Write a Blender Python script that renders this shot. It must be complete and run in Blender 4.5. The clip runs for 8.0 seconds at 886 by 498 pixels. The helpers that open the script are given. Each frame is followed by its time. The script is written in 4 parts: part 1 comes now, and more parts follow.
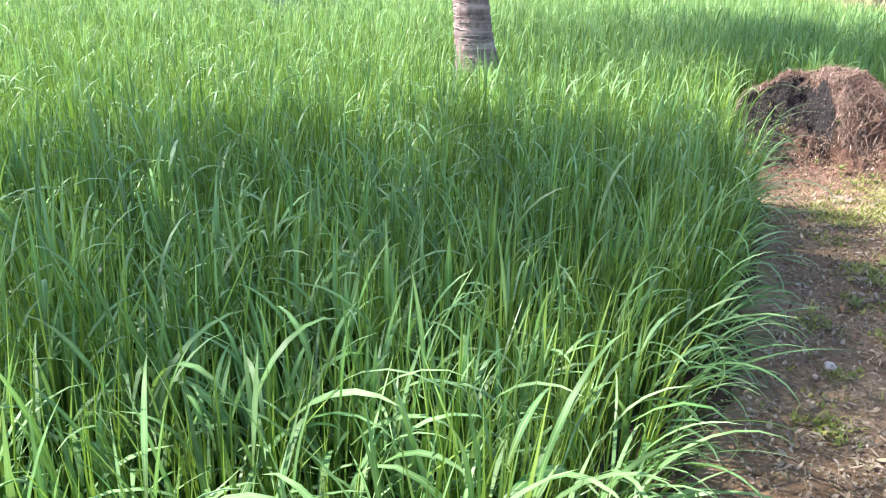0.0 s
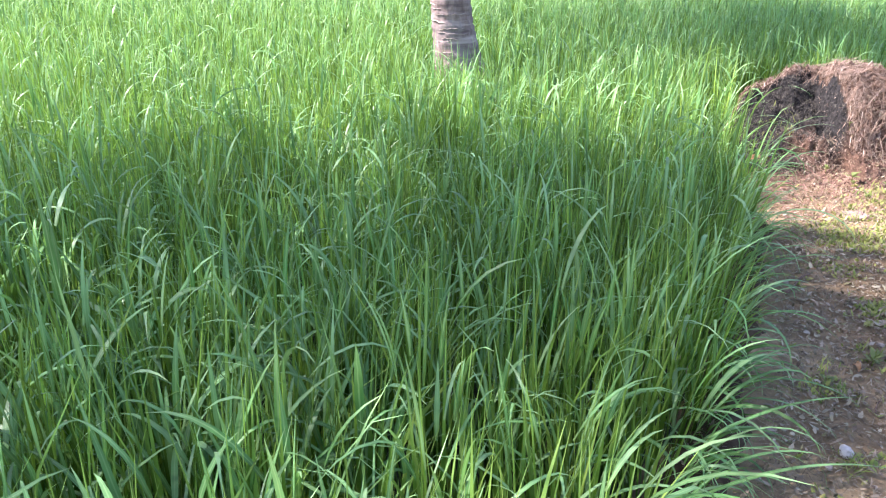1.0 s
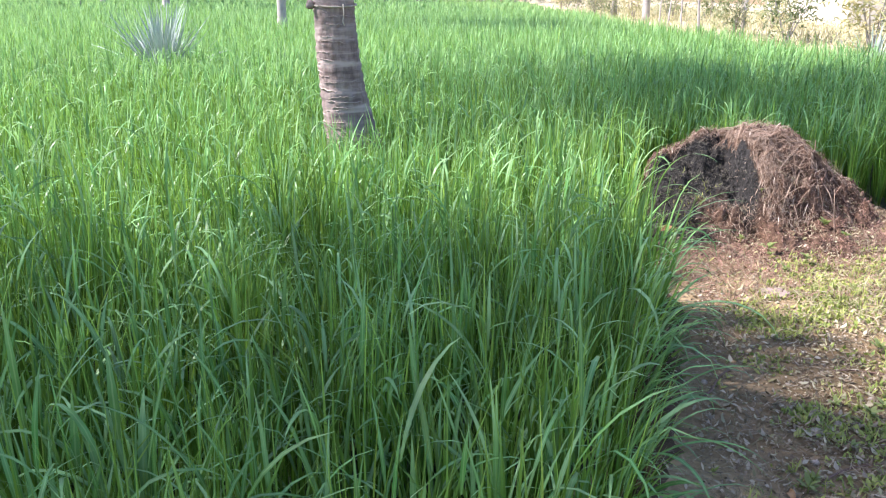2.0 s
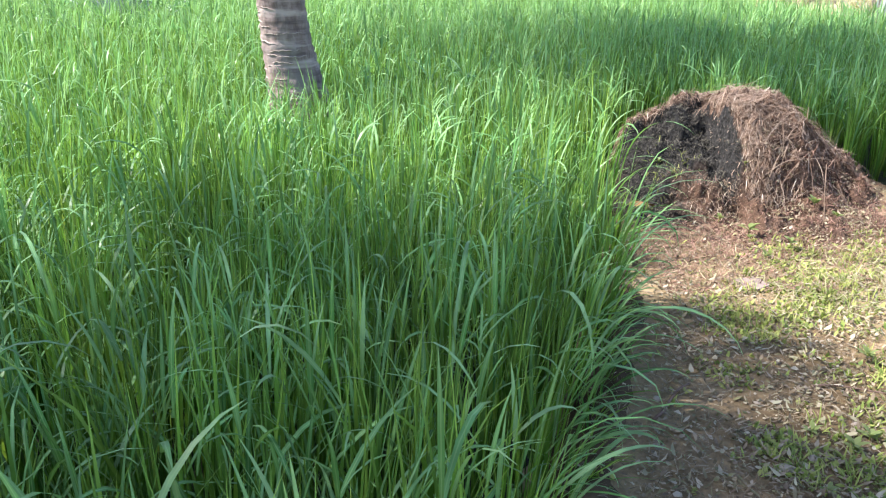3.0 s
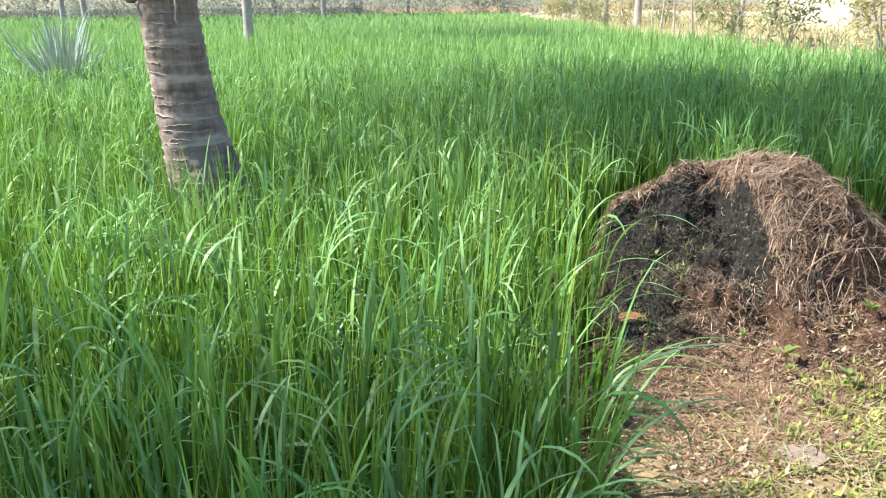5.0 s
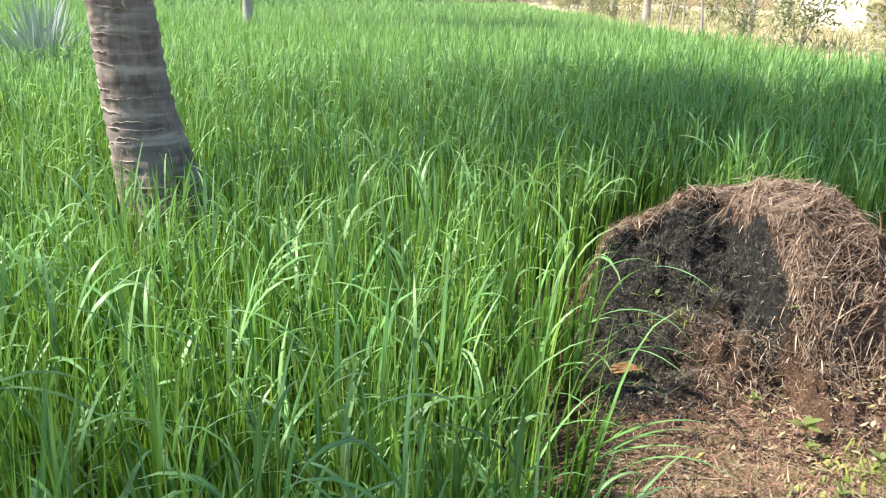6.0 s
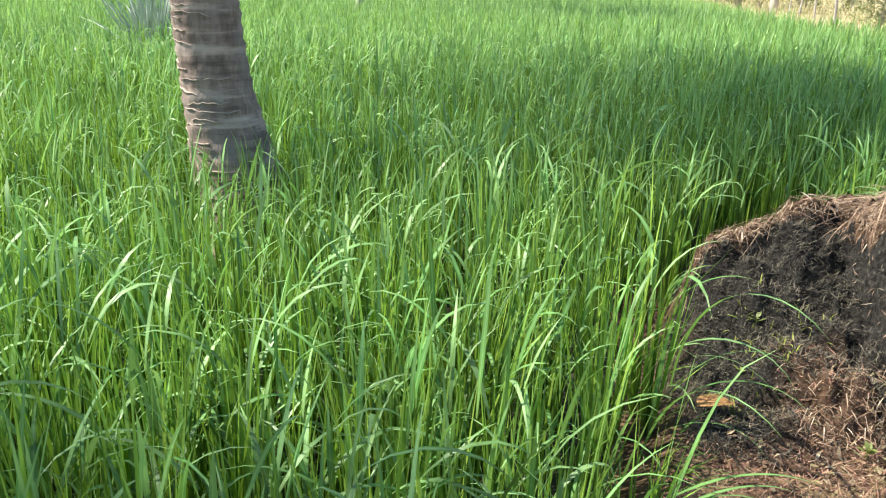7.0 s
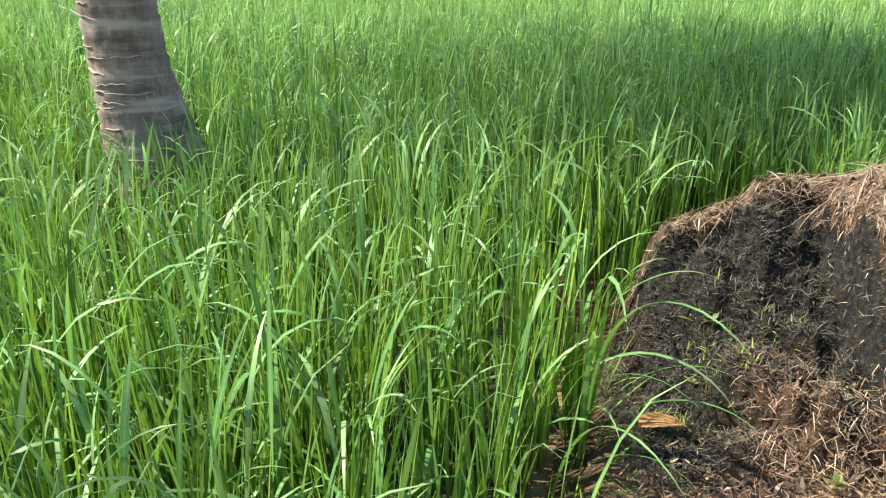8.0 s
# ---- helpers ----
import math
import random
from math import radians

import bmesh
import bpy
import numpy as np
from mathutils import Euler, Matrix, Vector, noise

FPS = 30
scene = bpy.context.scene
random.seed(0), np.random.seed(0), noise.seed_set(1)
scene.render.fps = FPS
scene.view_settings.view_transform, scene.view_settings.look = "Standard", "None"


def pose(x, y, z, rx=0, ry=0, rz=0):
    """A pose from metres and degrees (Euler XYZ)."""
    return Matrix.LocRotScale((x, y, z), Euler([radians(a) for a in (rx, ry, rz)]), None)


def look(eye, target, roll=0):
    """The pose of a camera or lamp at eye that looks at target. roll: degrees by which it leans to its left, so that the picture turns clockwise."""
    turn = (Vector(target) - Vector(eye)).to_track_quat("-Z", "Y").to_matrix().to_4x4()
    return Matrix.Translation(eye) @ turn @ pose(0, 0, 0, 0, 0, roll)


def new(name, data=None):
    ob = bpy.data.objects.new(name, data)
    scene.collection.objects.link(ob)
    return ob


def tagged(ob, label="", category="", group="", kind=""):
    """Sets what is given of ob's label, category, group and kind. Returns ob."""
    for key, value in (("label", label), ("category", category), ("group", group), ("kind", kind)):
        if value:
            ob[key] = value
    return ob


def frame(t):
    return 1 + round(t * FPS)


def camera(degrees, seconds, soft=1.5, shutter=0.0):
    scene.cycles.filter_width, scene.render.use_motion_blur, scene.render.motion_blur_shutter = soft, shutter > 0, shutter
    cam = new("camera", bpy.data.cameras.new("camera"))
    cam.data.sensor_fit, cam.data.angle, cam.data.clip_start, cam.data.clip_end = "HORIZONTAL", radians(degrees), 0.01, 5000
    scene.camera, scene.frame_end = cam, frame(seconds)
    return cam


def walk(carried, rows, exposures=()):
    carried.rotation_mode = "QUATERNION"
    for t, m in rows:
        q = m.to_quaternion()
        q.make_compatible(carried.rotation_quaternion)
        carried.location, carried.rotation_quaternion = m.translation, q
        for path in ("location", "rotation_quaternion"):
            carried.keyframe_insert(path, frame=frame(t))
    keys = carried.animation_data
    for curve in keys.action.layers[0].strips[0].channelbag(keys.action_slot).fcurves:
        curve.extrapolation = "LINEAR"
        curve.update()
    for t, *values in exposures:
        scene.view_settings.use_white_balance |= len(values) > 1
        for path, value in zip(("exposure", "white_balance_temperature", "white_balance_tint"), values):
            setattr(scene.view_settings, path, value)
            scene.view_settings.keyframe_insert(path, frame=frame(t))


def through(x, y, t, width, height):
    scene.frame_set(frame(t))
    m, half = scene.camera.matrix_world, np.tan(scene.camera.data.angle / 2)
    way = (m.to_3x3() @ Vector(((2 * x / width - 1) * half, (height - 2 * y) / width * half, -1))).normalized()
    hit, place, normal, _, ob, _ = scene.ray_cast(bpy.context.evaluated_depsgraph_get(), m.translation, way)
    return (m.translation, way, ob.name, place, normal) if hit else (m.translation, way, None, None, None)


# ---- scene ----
cam = camera(58.6, 8.0, soft=1.2)
PATH = [
    (0, (-0.043, -0.067, 1.299), (0.017, 1.801, 0.587), 1.7),
    (0.5, (0.039, 0.172, 1.364), (0.106, 2.012, 0.583), 0.5),
    (1, (0.157, 0.441, 1.379), (0.206, 2.289, 0.614), 0.9),
    (1.5, (0.303, 0.675, 1.359), (0.484, 2.544, 0.67), 0.9),
    (2, (0.43, 0.956, 1.354), (0.648, 2.844, 0.731), 0.5),
    (2.2, (0.488, 1.046, 1.345), (0.761, 2.92, 0.705), 1.1),
    (3.3, (0.84, 1.572, 1.253), (1.02, 3.426, 0.526), 0.5),
    (3.5, (0.863, 1.673, 1.239), (1.065, 3.53, 0.523), -1.6),
    (4, (0.94, 1.973, 1.212), (1.253, 3.845, 0.582), -1.0),
    (4.5, (1.049, 2.24, 1.224), (1.304, 4.128, 0.614), -2.7),
    (4.7, (1.116, 2.332, 1.198), (1.335, 4.231, 0.612), -1.2),
    (5.8, (1.333, 2.802, 1.219), (1.54, 4.694, 0.602), 0.2),
    (6, (1.357, 2.893, 1.225), (1.57, 4.782, 0.606), 1.4),
    (6.5, (1.405, 2.995, 1.237), (1.57, 4.88, 0.589), 0.8),
    (7, (1.483, 3.133, 1.2), (1.435, 5.022, 0.543), 1.8),
    (7.5, (1.697, 3.346, 1.129), (1.594, 5.229, 0.462), 2.4),
    (8, (1.783, 3.487, 1.113), (1.692, 5.362, 0.422), 0.4),
]
walk(cam, [(t, look(eye, target, roll)) for t, eye, target, roll in PATH],
     [(0, 1.64, 6200, 28), (0.5, 1.74, 6050, 31), (1, 1.87, 6050, 32), (1.5, 1.79, 5950, 31), (2.2, 1.40, 6000, 22), (3.5, 1.53, 6150, 17), (4.5, 1.34, 6400, 12), (6, 1.18, 6550, 12), (8, 1.16, 6950, 9)])

# ---- sky, sun, exposure ----
SUN_FROM = Vector((-1.0, 0.08, 0)).normalized()
SUN_EL = radians(50)
world = bpy.data.worlds.new("sky")
scene.world = world
world.use_nodes = True
wn = world.node_tree.nodes
sky = wn.new("ShaderNodeTexSky")
sky.sky_type, sky.sun_disc = "NISHITA", False
sky.sun_elevation = SUN_EL
sky.sun_rotation = math.atan2(SUN_FROM.x, SUN_FROM.y)
world.node_tree.links.new(sky.outputs[0], wn["Background"].inputs[0])
wn["Background"].inputs[1].default_value = 0.113
sun = new("sun", bpy.data.lights.new("sun", "SUN"))
sun.data.energy, sun.data.angle, sun.data.color = 4.9, radians(0.6), (1.0, 0.94, 0.84)
sun_to = Vector((SUN_FROM.x * math.cos(SUN_EL), SUN_FROM.y * math.cos(SUN_EL), math.sin(SUN_EL)))
sun.matrix_world = look(sun_to * 40, (0, 0, 0))


# ---- materials ----
def material(name, rough=0.8, spec=0.3):
    m = bpy.data.materials.new(name)
    m.use_nodes = True
    nt = m.node_tree
    b = nt.nodes["Principled BSDF"]
    b.inputs["Roughness"].default_value = rough
    b.inputs["Specular IOR Level"].default_value = spec
    return m, nt, b


def node(nt, kind, **values):
    n = nt.nodes.new(kind)
    for key, value in values.items():
        n.inputs[key.replace("_", " ")].default_value = value
    return n


def ramp(nt, fac, stops):
    r = nt.nodes.new("ShaderNodeValToRGB")
    e = r.color_ramp.elements
    while len(e) < len(stops):
        e.new(0.5)
    for el, (pos, col) in zip(e, stops):
        el.position, el.color = pos, (*col, 1)
    nt.links.new(fac, r.inputs[0])
    return r.outputs[0]


def noise_of(nt, scale, detail=6, rough=0.6, coords=None):
    n = node(nt, "ShaderNodeTexNoise", Scale=scale, Detail=detail, Roughness=rough)
    if coords is None:
        coords = nt.nodes.new("ShaderNodeTexCoord").outputs["Object"]
    nt.links.new(coords, n.inputs["Vector"])
    return n.outputs[0]


def mix(nt, fac, a, b, blend="MIX"):
    m = nt.nodes.new("ShaderNodeMix")
    m.data_type, m.blend_type = "RGBA", blend
    for sock, v in ((m.inputs[0], fac), (m.inputs[6], a), (m.inputs[7], b)):
        if isinstance(v, (int, float)):
            sock.default_value = v
        elif isinstance(v, tuple):
            sock.default_value = (*v, 1)
        else:
            nt.links.new(v, sock)
    return m.outputs[2]


def bump(nt, b, height, strength, distance):
    n = node(nt, "ShaderNodeBump", Strength=strength, Distance=distance)
    nt.links.new(height, n.inputs["Height"])
    nt.links.new(n.outputs[0], b.inputs["Normal"])


def leaf_material(name, tones, tip, through, amount=0.4, rough=0.45, spec=0.35, base=None, rib=None, plant=0.0):
    """Thin leaf: tones vary leaf by leaf, the tip is paler, light passes through."""
    m, nt, b = material(name, rough, spec)
    geo = nt.nodes.new("ShaderNodeNewGeometry")
    n = len(tones) - 1
    col = ramp(nt, geo.outputs["Random Per Island"], [(i / n, c) for i, c in enumerate(tones)])
    uv = nt.nodes.new("ShaderNodeSeparateXYZ")
    nt.links.new(nt.nodes.new("ShaderNodeUVMap").outputs[0], uv.inputs[0])
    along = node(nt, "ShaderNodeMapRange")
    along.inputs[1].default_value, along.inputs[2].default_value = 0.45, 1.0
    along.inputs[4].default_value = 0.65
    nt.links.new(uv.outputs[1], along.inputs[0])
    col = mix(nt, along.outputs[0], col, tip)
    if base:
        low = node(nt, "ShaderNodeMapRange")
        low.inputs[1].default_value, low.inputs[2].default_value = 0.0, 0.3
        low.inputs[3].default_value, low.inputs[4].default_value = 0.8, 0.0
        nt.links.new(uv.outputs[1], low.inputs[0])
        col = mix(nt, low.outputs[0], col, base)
    if rib:
        d = nt.nodes.new("ShaderNodeMath")
        d.operation = "SUBTRACT"
        nt.links.new(uv.outputs[0], d.inputs[0])
        d.inputs[1].default_value = 0.5
        ab = nt.nodes.new("ShaderNodeMath")
        ab.operation = "ABSOLUTE"
        nt.links.new(d.outputs[0], ab.inputs[0])
        line = node(nt, "ShaderNodeMapRange")
        line.inputs[1].default_value, line.inputs[2].default_value = 0.05, 0.13
        line.inputs[3].default_value, line.inputs[4].default_value = 0.45, 0.0
        nt.links.new(ab.outputs[0], line.inputs[0])
        col = mix(nt, line.outputs[0], col, rib)
    patch = noise_of(nt, 2.6, 4, 0.75)
    tone = node(nt, "ShaderNodeMapRange")
    tone.inputs[1].default_value, tone.inputs[2].default_value = 0.3, 0.7
    tone.inputs[3].default_value, tone.inputs[4].default_value = 0.72, 1.28
    nt.links.new(patch, tone.inputs[0])
    col = mix(nt, 1.0, col, tone.outputs[0], "MULTIPLY")
    if plant:
        # each plant has a tone of its own, from its foot to its tips
        flat = nt.nodes.new("ShaderNodeMapping")
        flat.inputs["Scale"].default_value = (1, 1, 0.08)
        nt.links.new(nt.nodes.new("ShaderNodeTexCoord").outputs["Object"], flat.inputs[0])
        own = node(nt, "ShaderNodeMapRange")
        own.inputs[1].default_value, own.inputs[2].default_value = 0.36, 0.64
        own.inputs[3].default_value, own.inputs[4].default_value = 1 - plant, 1 + plant
        nt.links.new(noise_of(nt, 8.0, 2, 0.6, flat.outputs[0]), own.inputs[0])
        col = mix(nt, 1.0, col, own.outputs[0], "MULTIPLY")
    nt.links.new(col, b.inputs["Base Color"])
    t = nt.nodes.new("ShaderNodeBsdfTranslucent")
    nt.links.new(mix(nt, 0.5, col, through), t.inputs[0])
    ms = nt.nodes.new("ShaderNodeMixShader")
    ms.inputs[0].default_value = amount
    nt.links.new(b.outputs[0], ms.inputs[1])
    nt.links.new(t.outputs[0], ms.inputs[2])
    nt.links.new(ms.outputs[0], nt.nodes["Material Output"].inputs[0])
    return m


# The dark base paints shade deep among the stems into the leaf feet.
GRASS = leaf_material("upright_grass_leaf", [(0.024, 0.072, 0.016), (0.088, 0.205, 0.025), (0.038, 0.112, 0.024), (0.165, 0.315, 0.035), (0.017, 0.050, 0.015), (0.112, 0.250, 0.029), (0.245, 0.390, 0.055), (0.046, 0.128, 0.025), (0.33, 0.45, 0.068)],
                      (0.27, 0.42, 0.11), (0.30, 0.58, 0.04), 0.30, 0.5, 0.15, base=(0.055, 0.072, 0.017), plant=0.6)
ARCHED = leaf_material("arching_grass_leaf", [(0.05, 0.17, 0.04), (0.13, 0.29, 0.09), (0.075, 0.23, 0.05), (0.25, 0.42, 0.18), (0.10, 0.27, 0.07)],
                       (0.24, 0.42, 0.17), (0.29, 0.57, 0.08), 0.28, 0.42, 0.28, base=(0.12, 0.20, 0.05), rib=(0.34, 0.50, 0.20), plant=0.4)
# Pale tone paints in haze on far plots and sun on nearer leaf tops.
PALE_GRASS = leaf_material("haze_pale_grass_leaf", [(0.14, 0.32, 0.085), (0.24, 0.44, 0.15), (0.17, 0.38, 0.11), (0.35, 0.54, 0.22), (0.20, 0.41, 0.13)],
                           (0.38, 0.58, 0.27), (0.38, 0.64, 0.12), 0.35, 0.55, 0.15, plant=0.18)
WEED = leaf_material("weed_leaf", [(0.11, 0.18, 0.04), (0.22, 0.29, 0.06), (0.33, 0.38, 0.09), (0.40, 0.40, 0.13)], (0.34, 0.38, 0.11), (0.45, 0.55, 0.08), 0.25, 0.6, 0.25)
AGAVE = leaf_material("grey_green_leaf", [(0.13, 0.19, 0.15), (0.24, 0.32, 0.27), (0.36, 0.43, 0.38), (0.17, 0.25, 0.19)], (0.36, 0.42, 0.36), (0.2, 0.4, 0.2), 0.1, 0.6, 0.2)
FROND = leaf_material("palm_frond_leaf", [(0.05, 0.11, 0.02), (0.08, 0.16, 0.03)], (0.12, 0.18, 0.05), (0.25, 0.4, 0.05), 0.25, 0.4, 0.4)
BUSH = leaf_material("bush_leaf", [(0.10, 0.14, 0.06), (0.20, 0.24, 0.11), (0.33, 0.34, 0.19), (0.42, 0.40, 0.27)], (0.32, 0.34, 0.19), (0.25, 0.35, 0.08), 0.25, 0.6, 0.3)
# Leaf tones paled towards grey to paint distance haze on the bushes.
HAZED_BUSH = leaf_material("hazed_bush_leaf", [(0.28, 0.32, 0.26), (0.38, 0.41, 0.35), (0.46, 0.48, 0.43)], (0.45, 0.47, 0.41), (0.35, 0.42, 0.25), 0.35, 0.7, 0.2)
CHAFF = leaf_material("reddish_chaff", [(0.12, 0.0608, 0.0437), (0.263, 0.143, 0.103), (0.407, 0.243, 0.178), (0.167, 0.0883, 0.0655), (0.287, 0.199, 0.103), (0.215, 0.11, 0.0805), (0.526, 0.365, 0.276)], (0.407, 0.265, 0.201), (0.359, 0.221, 0.138), 0.1, 0.8, 0.2)
BURNT = leaf_material("burnt_straw", [(0.024, 0.024, 0.022), (0.068, 0.062, 0.052), (0.15, 0.135, 0.105), (0.04, 0.042, 0.032), (0.24, 0.22, 0.175), (0.10, 0.10, 0.06)], (0.08, 0.074, 0.06), (0.05, 0.04, 0.03), 0.05, 0.8, 0.2)
BANK_GRASS = leaf_material("dry_bank_grass", [(0.28, 0.30, 0.13), (0.44, 0.41, 0.22), (0.55, 0.49, 0.31), (0.22, 0.27, 0.11)], (0.56, 0.51, 0.32), (0.6, 0.58, 0.25), 0.3, 0.7, 0.2)
STRAW = leaf_material("dry_straw", [(0.075, 0.046, 0.030), (0.27, 0.175, 0.115), (0.50, 0.385, 0.275), (0.12, 0.075, 0.05), (0.36, 0.257, 0.178), (0.055, 0.036, 0.026), (0.190, 0.120, 0.078), (0.74, 0.64, 0.50)], (0.444, 0.341, 0.261), (0.422, 0.297, 0.162), 0.12, 0.75, 0.2)
LITTER = leaf_material("dry_litter", [(0.085, 0.062, 0.04), (0.24, 0.18, 0.115), (0.38, 0.31, 0.20), (0.12, 0.09, 0.058), (0.24, 0.23, 0.10), (0.50, 0.43, 0.30), (0.18, 0.13, 0.085), (0.15, 0.16, 0.07)], (0.34, 0.28, 0.2), (0.4, 0.3, 0.15), 0.1, 0.8, 0.2)

SCRAP = leaf_material("pale_leaf_scrap", [(0.25, 0.20, 0.13), (0.40, 0.35, 0.23), (0.29, 0.29, 0.15), (0.48, 0.43, 0.31), (0.20, 0.155, 0.10), (0.43, 0.40, 0.24)], (0.40, 0.35, 0.24), (0.4, 0.35, 0.2), 0.1, 0.75, 0.25)


def soil_material():
    m, nt, b = material("soil", 0.95, 0.15)
    broad, fine = noise_of(nt, 1.1, 5), noise_of(nt, 26, 8, 0.7)
    col = ramp(nt, broad, [(0.3, (0.15, 0.105, 0.054)), (0.5, (0.275, 0.198, 0.106)), (0.68, (0.41, 0.32, 0.18))])
    grain = ramp(nt, fine, [(0.3, (0.55, 0.52, 0.5)), (0.55, (1.0, 1.0, 1.0)), (0.75, (1.35, 1.3, 1.2))])
    col = mix(nt, 1.0, col, grain, "MULTIPLY")
    # dark patch before the hollow of the heap: grass shade painted into the soil
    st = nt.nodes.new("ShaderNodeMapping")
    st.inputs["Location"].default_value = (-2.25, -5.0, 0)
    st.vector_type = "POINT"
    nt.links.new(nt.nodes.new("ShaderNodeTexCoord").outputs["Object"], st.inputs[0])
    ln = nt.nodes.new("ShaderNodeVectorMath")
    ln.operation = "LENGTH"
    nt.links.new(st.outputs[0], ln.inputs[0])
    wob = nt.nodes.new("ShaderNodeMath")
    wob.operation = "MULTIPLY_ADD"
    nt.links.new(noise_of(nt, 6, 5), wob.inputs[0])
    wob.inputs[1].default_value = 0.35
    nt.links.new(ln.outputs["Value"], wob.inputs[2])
    soil_shade = node(nt, "ShaderNodeMapRange")
    soil_shade.inputs[1].default_value, soil_shade.inputs[2].default_value = 0.42, 0.68
    soil_shade.inputs[3].default_value, soil_shade.inputs[4].default_value = 0.55, 0.0
    nt.links.new(wob.outputs[0], soil_shade.inputs[0])
    col = mix(nt, soil_shade.outputs[0], col, (0.08, 0.054, 0.037))
    nt.links.new(col, b.inputs["Base Color"])
    bump(nt, b, fine, 0.7, 0.02)
    return m


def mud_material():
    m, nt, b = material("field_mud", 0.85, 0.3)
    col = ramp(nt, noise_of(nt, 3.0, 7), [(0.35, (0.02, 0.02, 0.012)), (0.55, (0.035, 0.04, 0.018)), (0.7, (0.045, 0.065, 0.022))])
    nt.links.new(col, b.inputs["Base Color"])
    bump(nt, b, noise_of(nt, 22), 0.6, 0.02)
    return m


def bark_material():
    m, nt, b = material("palm_bark", 0.85, 0.25)
    geo = nt.nodes.new("ShaderNodeTexCoord").outputs["Object"]
    st = nt.nodes.new("ShaderNodeMapping")
    st.inputs["Scale"].default_value = (14, 14, 3)
    nt.links.new(geo, st.inputs[0])
    streak = noise_of(nt, 2.2, 8, 0.65, st.outputs[0])
    blot = noise_of(nt, 5.0, 5)
    col = ramp(nt, streak, [(0.3, (0.13, 0.093, 0.08)), (0.5, (0.235, 0.178, 0.152)), (0.7, (0.37, 0.295, 0.255))])
    # rings of weathered and darker bark
    flat = nt.nodes.new("ShaderNodeMapping")
    flat.inputs["Scale"].default_value = (2.2, 2.2, 21)
    nt.links.new(geo, flat.inputs[0])
    rings = noise_of(nt, 1.0, 5, 0.6, flat.outputs[0])
    col = mix(nt, ramp(nt, rings, [(0.50, (0, 0, 0)), (0.66, (1, 1, 1))]), col, (0.46, 0.375, 0.325))
    col = mix(nt, ramp(nt, rings, [(0.30, (0.85, 0.85, 0.85)), (0.45, (0, 0, 0))]), col, (0.085, 0.062, 0.053))
    col = mix(nt, ramp(nt, blot, [(0.48, (0, 0, 0)), (0.7, (1, 1, 1))]), col, (0.25, 0.215, 0.19))
    nt.links.new(col, b.inputs["Base Color"])
    bump(nt, b, streak, 0.6, 0.01)
    return m


def plain_material(name, lo, hi, scale=8.0, rough=0.85, spec=0.2, depth=0.01):
    m, nt, b = material(name, rough, spec)
    n = noise_of(nt, scale, 8, 0.65)
    nt.links.new(ramp(nt, n, [(0.3, lo), (0.7, hi)]), b.inputs["Base Color"])
    bump(nt, b, n, 0.5, depth)
    return m


